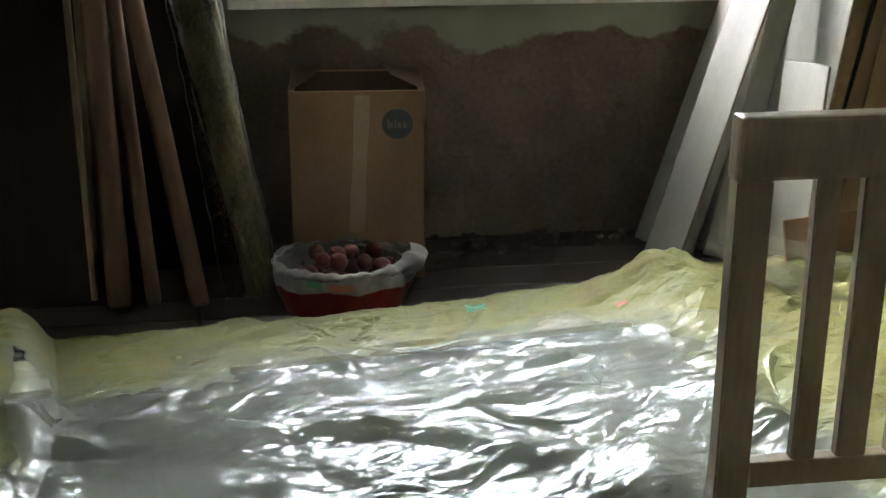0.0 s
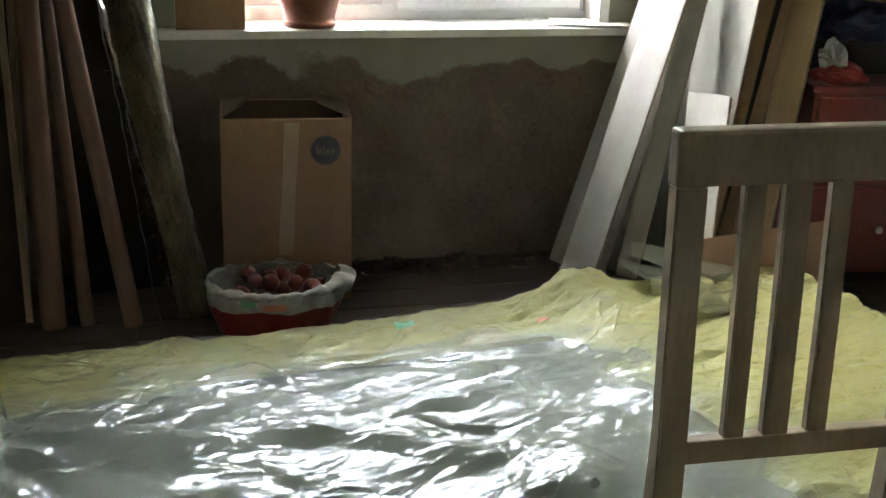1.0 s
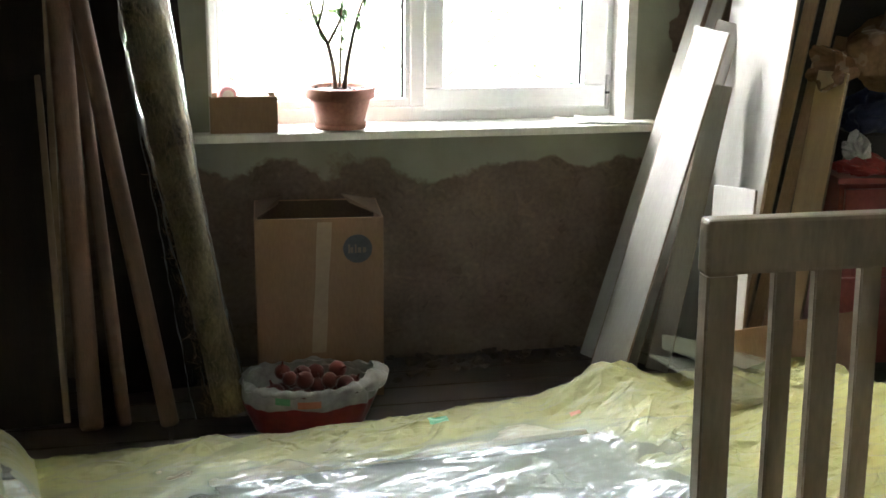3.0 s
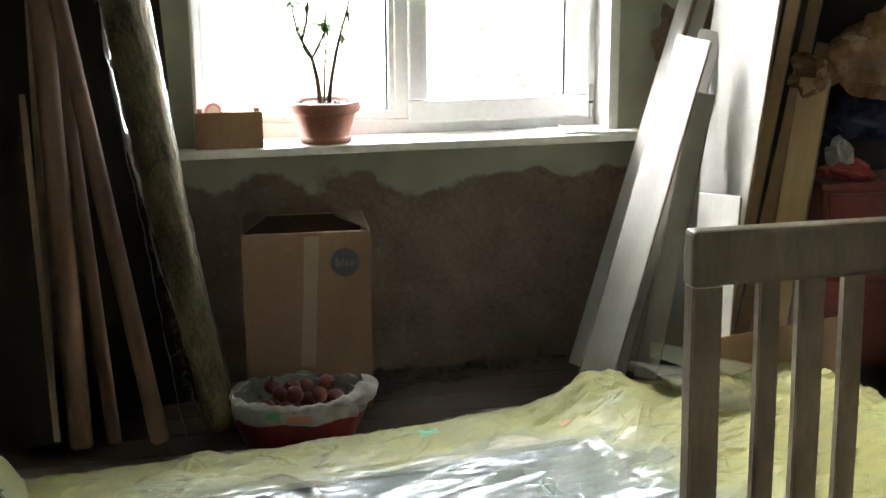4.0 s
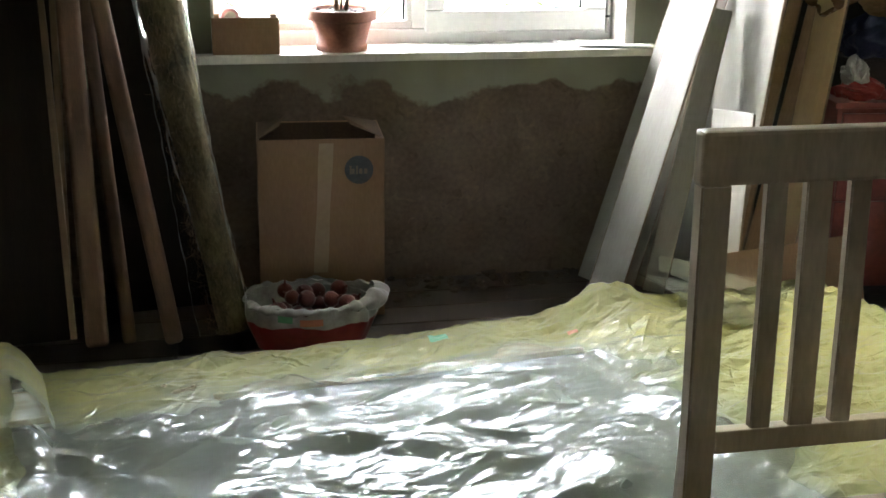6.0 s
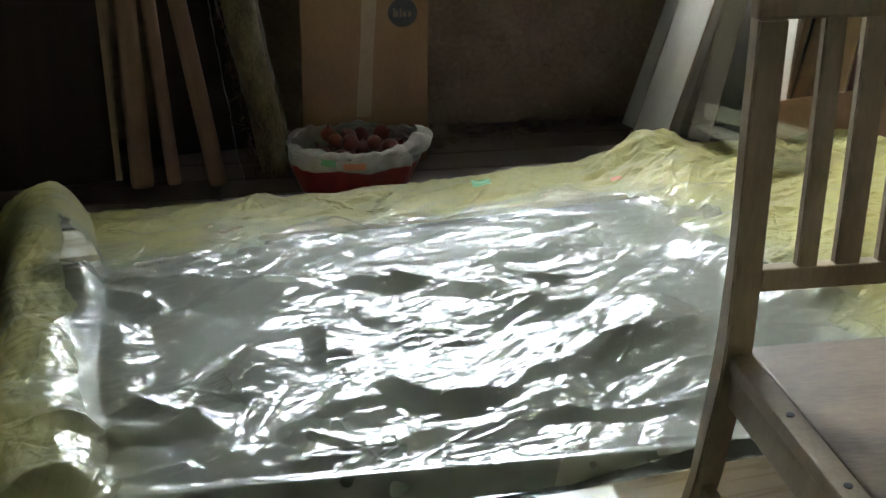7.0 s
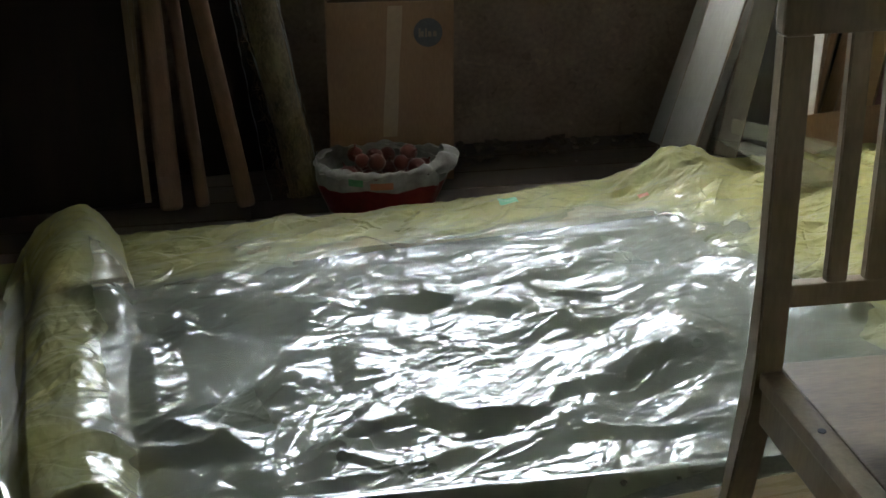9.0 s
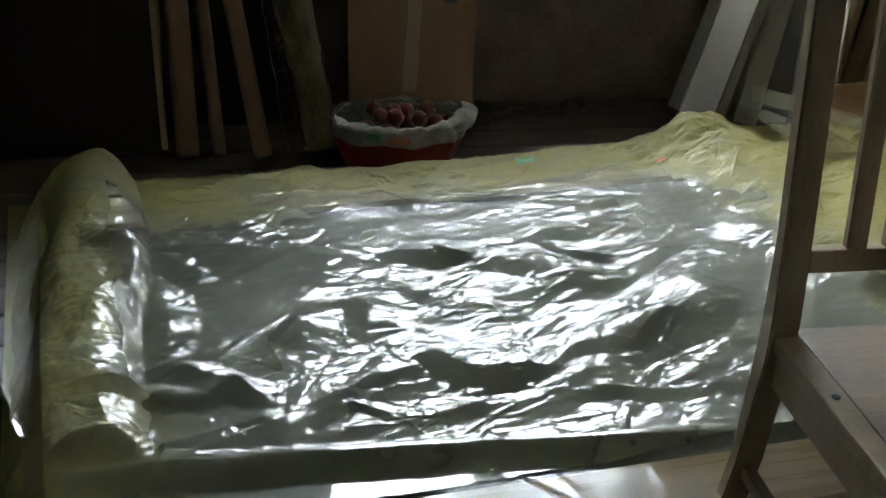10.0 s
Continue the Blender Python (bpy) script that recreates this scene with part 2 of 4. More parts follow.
BAG_RED = mat("red_printed_plastic", (0.17, 0.014, 0.012), (0.27, 0.028, 0.024), 14, 0.35, 0.3, 60)
BAG_GREEN = mat("green_printed_plastic", (0.08, 0.25, 0.12), (0.14, 0.36, 0.2), 14, 0.4)
BAG_ORANGE = mat("orange_printed_plastic", (0.42, 0.15, 0.08), (0.52, 0.22, 0.13), 14, 0.4)
ONION = mat("onion_skin", (0.055, 0.009, 0.008), (0.14, 0.03, 0.016), 25, 0.4, 0.3, 90, (1, 1, 0.2), vary=0.3)
RED_WOOD = mat("dark_red_lacquer", (0.11, 0.02, 0.015), (0.19, 0.038, 0.03), 5, 0.4, 0.1, 60, (1, 4, 1))
BLUE_CLOTH = mat("dark_blue_cloth", (0.008, 0.01, 0.028), (0.025, 0.032, 0.075), 18, 0.85, 0.5, 200)
BROWN_PAPER = mat("crumpled_brown_paper", (0.12, 0.066, 0.034), (0.23, 0.135, 0.075), 10, 0.26, 0.4, 60)
# near-black brown that paints the shade inside the open box
BOX_SHADE = mat("box_inside_shade", (0.05, 0.032, 0.02), (0.085, 0.055, 0.034), 6, 0.9, 0.2)
PANEL_GREY = mat("dusty_grey_board", (0.07, 0.07, 0.055), (0.14, 0.14, 0.11), 4, 0.8, 0.2)
# lit copy of TAN: window light on the wide strip put into the colour
TAN_LIT = mat("window_lit_tan_fibreboard", (0.38, 0.25, 0.14), (0.52, 0.36, 0.2), 6, 0.55, 0.2, 100, (4, 4, 0.5))
BLACK_BOX = mat("black_painted_board", (0.012, 0.011, 0.01), (0.03, 0.027, 0.024), 5, 0.7, 0.2)
STEEL = mat("grey_steel", (0.4, 0.4, 0.4), (0.55, 0.55, 0.55), 20, 0.35, metal=1.0)
PINK = mat("pink_plastic", (0.7, 0.35, 0.4), (0.8, 0.5, 0.52), 14, 0.4)
PAPER = mat("white_paper", (0.68, 0.66, 0.6), (0.78, 0.76, 0.71), 8, 0.8, 0.1)
RUBBLE = mat("plaster_rubble", (0.05, 0.038, 0.03), (0.12, 0.095, 0.075), 20, 0.95, 0.6)
GRASS = mat("lawn", (0.04, 0.06, 0.025), (0.085, 0.11, 0.05), 0.6, 0.9, 0.5, 9)
BARK = mat("bark", (0.03, 0.025, 0.02), (0.055, 0.045, 0.036), 14, 0.9, 0.7)
SPRING = mat("young_leaves", (0.032, 0.05, 0.014), (0.055, 0.075, 0.024), 6, 0.6)


def glass_mat():
    m = bpy.data.materials.new("window_glass")
    m.use_nodes = True
    n, l = m.node_tree.nodes, m.node_tree.links
    n.remove(n["Principled BSDF"])
    tr, gl, fr, mx = (n.new(k) for k in ("ShaderNodeBsdfTransparent", "ShaderNodeBsdfGlossy", "ShaderNodeFresnel", "ShaderNodeMixShader"))
    tr.inputs["Color"].default_value = (0.93, 0.95, 0.94, 1)
    gl.inputs["Roughness"].default_value = 0.02
    fr.inputs["IOR"].default_value = 1.45
    l.new(fr.outputs[0], mx.inputs[0])
    l.new(tr.outputs[0], mx.inputs[1])
    l.new(gl.outputs[0], mx.inputs[2])
    l.new(mx.outputs[0], n["Material Output"].inputs["Surface"])
    return m


GLASS = glass_mat()


# ---- mesh helpers ----
def finish(name, bm, material, parent=None, label="", smooth=False):
    me = bpy.data.meshes.new(name)
    bm.normal_update()
    bm.to_mesh(me)
    bm.free()
    for mt in (material if isinstance(material, (list, tuple)) else [material]):
        me.materials.append(mt)
    if smooth:
        me.polygons.foreach_set("use_smooth", [True] * len(me.polygons))
    ob = new(name, me)
    if parent:
        ob.parent = parent
    if label:
        ob["label"] = label
    return ob


def part(name, bm, material, parent, label="", smooth=False):
    return finish(name, bm, material, parent, label, smooth)


def thing(name, m, label, category, group="", kind=""):
    ob = new(name)
    ob.empty_display_size = 0.05
    ob.matrix_world = m
    return tagged(ob, label, category, group, kind)


def box(bm, x0, y0, z0, x1, y1, z1, bevel=0.0, seg=2):
    """A box with eased edges, added to bm."""
    b = bmesh.new()
    bmesh.ops.create_cube(b, size=1, matrix=Matrix.LocRotScale(((x0 + x1) / 2, (y0 + y1) / 2, (z0 + z1) / 2), None, (x1 - x0, y1 - y0, z1 - z0)))
    if bevel:
        bmesh.ops.bevel(b, geom=b.edges[:], offset=bevel, segments=seg, profile=0.6, affect="EDGES")
    merge(bm, b)
    return bm


def merge(bm, b, m=None):
    if m is not None:
        bmesh.ops.transform(b, matrix=m, verts=b.verts[:])
    me = bpy.data.meshes.new("tmp")
    b.to_mesh(me)
    b.free()
    bm.from_mesh(me)
    bpy.data.meshes.remove(me)


def boxed(*a, bevel=0.0, seg=2):
    return box(bmesh.new(), *a, bevel=bevel, seg=seg)


def lathe(bm, profile, n=32, m=None):
    """A turned shape from (radius, height) pairs."""
    b = bmesh.new()
    rings = []
    for r, z in profile:
        rings.append([b.verts.new((r * math.cos(2 * math.pi * i / n), r * math.sin(2 * math.pi * i / n), z)) for i in range(n)])
    for p, q in zip(rings, rings[1:]):
        for i in range(n):
            b.faces.new((p[i], p[(i + 1) % n], q[(i + 1) % n], q[i]))
    b.faces.new(rings[0][::-1])
    b.faces.new(rings[-1])
    merge(bm, b, m)
    return bm


def tube(bm, pts, radii, n=8):
    """A tapered tube along points."""
    rings = []
    for i, p in enumerate(pts):
        p = Vector(p)
        d = (Vector(pts[min(i + 1, len(pts) - 1)]) - Vector(pts[max(i - 1, 0)])).normalized()
        q = d.to_track_quat("Z", "Y")
        rings.append([bm.verts.new(p + q @ Vector((radii[i] * math.cos(2 * math.pi * k / n), radii[i] * math.sin(2 * math.pi * k / n), 0))) for k in range(n)])
    for a, c in zip(rings, rings[1:]):
        for k in range(n):
            bm.faces.new((a[k], a[(k + 1) % n], c[(k + 1) % n], c[k]))
    bm.faces.new(rings[0][::-1])
    bm.faces.new(rings[-1])
    return bm


def grid_mesh(name, X, Y, Z, material, parent=None, label="", keep=None, smooth=True):
    """A smooth sheet from coordinate arrays; keep masks the cells."""
    r, c = X.shape
    verts = np.stack([X, Y, Z], -1).reshape(-1, 3)
    i = np.arange(r * c).reshape(r, c)
    f = np.stack([i[:-1, :-1], i[:-1, 1:], i[1:, 1:], i[1:, :-1]], -1)
    f = f[keep] if keep is not None else f.reshape(-1, 4)
    me = bpy.data.meshes.new(name)
    me.from_pydata(verts.tolist(), [], f.tolist())
    me.materials.append(material)
    me.polygons.foreach_set("use_smooth", [smooth] * len(me.polygons))
    bm = bmesh.new()
    bm.from_mesh(me)
    bmesh.ops.delete(bm, geom=[v for v in bm.verts if not v.link_faces], context="VERTS")
    bm.to_mesh(me)
    bm.free()
    ob = new(name, me)
    if parent:
        ob.parent = parent
    if label:
        ob["label"] = label
    return ob


def smooth_noise(X, Y, scale, seed, octaves=3):
    """Cheap smooth noise on arrays: sums of turned sine products."""
    rng = np.random.RandomState(seed)
    out = np.zeros_like(X)
    amp = 1.0
    for o in range(octaves):
        for k in range(4):
            a, ph, ph2 = rng.uniform(0, 6.28, 3)
            s = scale * 2 ** o * rng.uniform(0.7, 1.3)
            out += amp * 0.35 * np.sin(s * (X * np.cos(a) + Y * np.sin(a)) + ph + 1.3 * np.sin(s * 0.6 * (Y * np.cos(a) - X * np.sin(a)) + ph2))
        amp *= 0.5
    return out


def tents(X, Y, n, seed, amp, width, length, turn=0.25, spread=0.6, window=None):
    """Crumpled film: straight ridges with flat flanks, of which the highest shows, so that they meet in sharp facets."""
    rng = np.random.RandomState(seed)
    x0, x1, y0, y1 = window or (X.min(), X.max(), Y.min(), Y.max())
    out = np.zeros_like(X)
    for k in range(n):
        cx, cy = rng.uniform(x0, x1), rng.uniform(y0, y1)
        a = turn + rng.normal() * spread
        L, w = length * rng.uniform(0.5, 1.7), width * rng.uniform(0.5, 1.7)
        h = amp * rng.uniform(0.35, 1.2)
        skew = rng.uniform(0.35, 1.0)
        near = rng.rand() < 0.5
        bow = rng.normal() * 0.25 / L
        reach = L + w
        i = np.nonzero(np.abs(Y[:, 0] - cy) < reach)[0]
        j = np.nonzero(np.abs(X[0] - cx) < reach)[0]
        if len(i) < 2 or len(j) < 2:
            continue
        sl = (slice(i[0], i[-1] + 1), slice(j[0], j[-1] + 1))
        s = (X[sl] - cx) * np.cos(a) + (Y[sl] - cy) * np.sin(a)
        d = (Y[sl] - cy) * np.cos(a) - (X[sl] - cx) * np.sin(a) + bow * s * s
        w1, w2 = (w, w * skew) if near else (w * skew, w)
        t = 1 - np.where(d > 0, d / w1, -d / w2) - np.maximum(np.abs(s) / L - 0.25, 0) / 0.75
        out[sl] = np.maximum(out[sl], h * np.clip(t, 0, 1))
    return out


def facets(X, Y, cu, cv, turn, seed, bend=0.3):
    """Crumpled film: a bent lattice of random heights joined by flat triangles, from -1 to 1."""
    rng = np.random.RandomState(seed)
    H, D = rng.uniform(-1, 1, (64, 64)), rng.rand(64, 64) < 0.5
    c, s = np.cos(turn), np.sin(turn)
    size = np.sqrt(cu * cv)
    A = (X * c + Y * s) / cu + bend * smooth_noise(X, Y, 0.3 / size, seed + 1, 1) + 20
    B = (Y * c - X * s) / cv + bend * smooth_noise(X, Y, 0.3 / size, seed + 2, 1) + 20
    i, j = np.floor(A).astype(int), np.floor(B).astype(int)
    f, g = A - i, B - j
    i0, j0, i1, j1 = i % 64, j % 64, (i + 1) % 64, (j + 1) % 64
    a, b, p, q = H[i0, j0], H[i1, j0], H[i0, j1], H[i1, j1]
    one = np.where(f > g, a + (b - a) * f + (q - b) * g, a + (p - a) * g + (q - p) * f)
    two = np.where(f + g < 1, a + (b - a) * f + (p - a) * g, q + (p - q) * (1 - f) + (b - q) * (1 - g))
    return np.where(D[i0, j0], one, two)


# ---- the room ----
def room():
    """Window wall with its opening, side walls, floor, ceiling."""
    X0, X1, Y0, Y1, H = -1.25, 2.95, -1.9, 3.6, 2.55
    ox0, ox1, oz0, oz1 = 0.300, 1.650, 0.735, 2.13
    T = 0.3
    bm = bmesh.new()
    box(bm, X0 - T, Y1, -0.1, ox0, Y1 + T, H)
    box(bm, ox1, Y1, -0.1, X1 + T, Y1 + T, H)
    box(bm, ox0, Y1, -0.1, ox1, Y1 + T, oz0)
    box(bm, ox0, Y1, oz1, ox1, Y1 + T, H)
    tagged(finish("wall_north", bm, PLASTER), "brown bare plaster wall with ragged grey-green paint under the window", "wall", kind="structure")
    for nm, a in (("wall_west", (X0 - T, Y0, -0.1, X0, Y1, H)), ("wall_east", (X1, Y0, -0.1, X1 + T, Y1, H)), ("wall_south", (X0 - T, Y0 - T, -0.1, X1 + T, Y0, H))):
        tagged(finish(nm, boxed(*a), SIDE_WALL), "dull grey-beige painted wall of the room", "wall", kind="structure")
    tagged(finish("ceiling", boxed(X0 - T, Y0 - T, H, X1 + T, Y1 + T, H + 0.2), CEIL), "off-white painted ceiling", "ceiling", kind="structure")
    fl = tagged(finish("floor", boxed(X0 + 0.001, Y0 + 0.001, -0.2, X1 - 0.001, Y1 - 0.001, -0.012), FLOOR), "dark worn wooden floor under building clutter", "floor", kind="structure")
    # boards of the floor
    base = boxed(0, 0.002, -0.012, 1.39, 0.138, 0.0, bevel=0.003, seg=1)
    first = part("floor_board", base, FLOOR, fl)
    k = 0
    for i in range(3):
        for j in range(39):
            m = first if k == 0 else new("floor_board", first.data)
            m.parent = fl
            m.location = (X0 + 1.4 * i, Y0 + 0.141 * j, 0)
            k += 1
    # reveal lining
    rv = tagged(finish("window_reveal", box(boxed(ox1 - 0.012, Y1 + 0.002, oz0 + 0.03, ox1 + 0.001, Y1 + 0.15, oz1), ox0 - 0.001, Y1 + 0.002, oz0 + 0.03, ox0 + 0.01, Y1 + 0.15, oz1), REVEAL), "white plastered window reveal", "reveal", kind="structure")
    corner = boxed(ox1 - 0.014, Y1 - 0.004, oz0 + 0.03, ox1 + 0.02, Y1 + 0.004, oz1, bevel=0.002)
    part("corner_bead", corner, REVEAL, rv)


def window():
    w = thing("window_1", pose(0, 0, 0), "white plastic double window with one fixed and one hinged sash", "window", kind="structure")
    y0, y1 = 3.74, 3.81
    zb, zt = 0.762, 2.13
    xl, xr = 0.306, 1.643

    def bar(name, a, parent=w, mt=PVC, bev=0.006):
        return part(name, boxed(*a, bevel=bev), mt, parent)

    fr = bar("frame_bottom", (xl, y0, zb, xr, y1, zb + 0.05))
    bar("frame_top", (xl, y0, zt - 0.05, xr, y1, zt))
    bar("frame_jamb", (xl, y0 + 0.001, zb + 0.05, xl + 0.03, y1, zt - 0.05))
    bar("frame_jamb", (xr - 0.035, y0 + 0.001, zb + 0.05, xr, y1, zt - 0.05))
    bar("mullion", (0.952, y0 + 0.001, zb + 0.05, 1.012, y1, zt - 0.05))
    # fixed light: glazing beads
    gx0, gx1, gz0, gz1 = 0.358, 0.934, 0.838, 2.05
    for a in ((xl + 0.03, y0 + 0.008, zb + 0.05, 0.952, y1 - 0.01, gz0), (xl + 0.03, y0 + 0.008, gz1, 0.952, y1 - 0.01, zt - 0.05),
              (xl + 0.03, y0 + 0.008, gz0, gx0, y1 - 0.01, gz1), (gx1, y0 + 0.008, gz0, 0.952, y1 - 0.01, gz1)):
        bar("glazing_bead", a, bev=0.004)
    # hinged sash, proud of the frame
    sx0, sx1, hx0, hx1, hz0, hz1 = 0.996, 1.614, 1.059, 1.534, 0.872, 2.03
    sz0, sz1 = zb + 0.035, zt - 0.03
    for nm, a in (("sash_rail", (sx0, y0 - 0.018, sz0, sx1, y0 + 0.04, hz0)), ("sash_rail", (sx0, y0 - 0.018, hz1, sx1, y0 + 0.04, sz1)),
                  ("sash_stile", (sx0, y0 - 0.018, hz0, hx0, y0 + 0.04, hz1)), ("sash_stile", (hx1, y0 - 0.018, hz0, sx1, y0 + 0.04, hz1))):
        bar(nm, a, bev=0.008)
    for x0, x1, z0, z1, yy in ((gx0, gx1, gz0, gz1, y0 + 0.03), (hx0, hx1, hz0, hz1, y0 + 0.012)):
        pane = part("pane", boxed(x0 - 0.003, yy, z0 - 0.003, x1 + 0.003, yy + 0.005, z1 + 0.003), GLASS, w, "clear window pane")
        pane.visible_shadow = False
        g = 0.004
        for a in ((x0, yy - 0.005, z0, x1, yy - 0.001, z0 + g), (x0, yy - 0.005, z1 - g, x1, yy - 0.001, z1), (x0, yy - 0.005, z0 + g, x0 + g, yy - 0.001, z1 - g), (x1 - 2 * g, yy - 0.005, z0 + g, x1, yy - 0.001, z1 - g)):
            part("gasket", boxed(*a), GASKET, w, "black rubber gasket")
    hinge = bmesh.new()
    tube(hinge, [(1.622, y0 - 0.012, 0.79), (1.622, y0 - 0.012, 0.84), (1.622, y0 - 0.012, 0.905)], [0.007, 0.0075, 0.007], 10)
    hg = part("hinge", hinge, STEEL, w, "grey metal hinge")
    part("hinge_cap", tube(bmesh.new(), [(1.622, y0 - 0.012, 0.842), (1.622, y0 - 0.012, 0.85)], [0.009, 0.009], 10), GASKET, hg)


def sill():
    b = boxed(0.25, 3.54, 0.738, 1.752, 3.742, 0.765, bevel=0.006, seg=3)
    s = tagged(finish("window_sill", b, SILL), "dusty white window sill board", "window sill", kind="structure")
    return s


def sill_things():
    # low carton on the sill
    c = thing("carton", pose(0.405, 3.625, 0.765, 0, 0, -2), "small open brown cardboard carton on the window sill", "carton")
    w, d, h, t = 0.205, 0.13, 0.113, 0.004
    for nm, a in (("side_panel", (-w / 2, -d / 2, 0, w / 2, -d / 2 + t, h)), ("side_panel", (-w / 2, d / 2 - t, 0, w / 2, d / 2, h - 0.004)),
                  ("end_panel", (-w / 2, -d / 2 + t, 0, -w / 2 + t, d / 2 - t, h - 0.003)), ("end_panel", (w / 2 - t, -d / 2 + t, 0, w / 2, d / 2 - t, h)), ("bottom_panel", (-w / 2 + t, -d / 2 + t, 0, w / 2 - t, d / 2 - t, t))):
        part(nm, boxed(*a, bevel=0.001, seg=1), CARD, c)
    fl = boxed(0, -0.03, 0, 0.1, 0.03, 0.003)
    f = part("flap", fl, CARD, c, "folded-in cardboard flap")
    f.matrix_local = pose(-0.02, 0.01, h - 0.004, 6, 4, 3)
    # a small round pink lid standing in the carton
    r = thing("jar_lid", pose(0.358, 3.648, 0.771, 90, 0, 12), "round pink and white jar lid standing in the carton", "lid")
    part("rim", lathe(bmesh.new(), [(0.027, -0.012), (0.03, -0.008), (0.03, 0.008), (0.027, 0.012)], 28, Matrix.Translation((0, 0.1, 0))), PINK, r)
    part("disc", lathe(bmesh.new(), [(0.018, 0.0125), (0.018, 0.0145), (0.012, 0.0155)], 24, Matrix.Translation((0, 0.1, 0))), PAPER, r, "white disc")
    # paper sheets at the end of the sill
    for k, (x, y, rz, s) in enumerate(((1.57, 3.648, 4, 0.29), (1.61, 3.615, -9, 0.25))):
        g = np.linspace(-1, 1, 14)
        U, V = np.meshgrid(g, g)
        Z = 0.0025 + 0.003 * k + 0.004 * np.abs(U) ** 3 * (V > 0.2) + 0.0015 * smooth_noise(U, V, 2.2, 5 + k) + 0.0015
        ob = grid_mesh("paper_sheet", U * s / 2, V * 0.07, Z, PAPER)
        ob.matrix_world = pose(x, y, 0.765, 0, 0, rz)
        so = ob.modifiers.new("thickness", "SOLIDIFY")
        so.thickness = 0.0008
        tagged(ob, "white paper sheet lying on the window sill", "paper")
    # potted plant
    p = thing("potted_plant", pose(0.706, 3.622, 0.765), "leggy green houseplant in a terracotta pot on the sill", "plant")
    pot = part("pot", lathe(bmesh.new(), [(0.062, 0), (0.078, 0.002), (0.081, 0.006), (0.081, 0.018), (0.079, 0.021), (0.076, 0.022), (0.094, 0.09), (0.095, 0.094), (0.106, 0.096), (0.109, 0.1), (0.112, 0.128), (0.110, 0.131), (0.101, 0.131), (0.098, 0.126), (0.096, 0.112), (0.02, 0.112)], 44), TERRA, p, "weathered terracotta pot", True)
    rng = random.Random(4)
    sb = bmesh.new()
    lathe(sb, [(0.096, 0.1), (0.096, 0.119), (0.06, 0.123), (0.01, 0.124)], 24)
    for _ in range(60):
        a, r0 = rng.uniform(0, 6.28), rng.uniform(0, 0.085)
        b = bmesh.new()
        bmesh.ops.create_icosphere(b, subdivisions=1, radius=rng.uniform(0.003, 0.008))
        merge(sb, b, Matrix.Translation((r0 * math.cos(a), r0 * math.sin(a), 0.122)))
    part("soil", sb, SOIL, p, "dark crumbly soil")
    stems = [
        [(-0.012, 0, 0.11), (-0.022, 0, 0.2), (-0.036, 0.0, 0.262), (-0.066, -0.004, 0.318), (-0.082, -0.005, 0.36), (-0.098, -0.004, 0.44)],
        [(-0.036, 0, 0.262), (-0.012, 0.004, 0.305), (0.004, 0.006, 0.335), (0.012, 0.008, 0.385), (0.008, 0.01, 0.46)],
        [(0.0, 0.01, 0.11), (0.004, 0.012, 0.22), (0.010, 0.014, 0.3), (0.006, 0.016, 0.36)],
        [(0.012, 0, 0.11), (0.024, 0, 0.2), (0.042, -0.003, 0.29), (0.058, -0.004, 0.35), (0.078, -0.005, 0.41), (0.09, -0.004, 0.48)],
        [(-0.066, -0.004, 0.318), (-0.05, 0.006, 0.37), (-0.042, 0.01, 0.42), (-0.044, 0.012, 0.5)],
    ]
    radii = [0.0085, 0.0055, 0.0045, 0.008, 0.005]
    leafmesh = None
    for pts, r0 in zip(stems, radii):
        st = part("stem", tube(bmesh.new(), pts, [r0 * (1 - 0.13 * i) for i in range(len(pts))], 9), STEM, p, "", True)
        for i in range(max(2, len(pts) - 3), len(pts)):
            for k in range(5 if i < len(pts) - 1 else 9):
                if leafmesh is None:
                    b = bmesh.new()
                    rows = []
                    for q in range(7):
                        s = q / 6
                        wd = 0.0105 * math.sin(math.pi * (0.08 + 0.9 * s)) ** 0.8
                        rows.append([b.verts.new((s * 0.042, sgn * wd, 0.004 * abs(sgn) - 0.018 * s * s)) for sgn in (-1, -0.4, 0.4, 1)])
                    for q, r in zip(rows, rows[1:]):
                        for c2 in range(3):
                            b.faces.new((q[c2], q[c2 + 1], r[c2 + 1], r[c2]))
                    top = part("leaf", b, LEAF, st, "", True)
                    leafmesh = top.data
                    lf = top
                else:
                    lf = new("leaf", leafmesh)
                    lf.parent = st
                a = rng.uniform(0, 360)
                x, y, z = pts[i]
                lf.matrix_local = pose(x, y, z + rng.uniform(-0.02, 0.01), rng.uniform(-20, 20), rng.uniform(-30, 55), a) @ Matrix.Scale(rng.uniform(0.35, 0.95), 4)


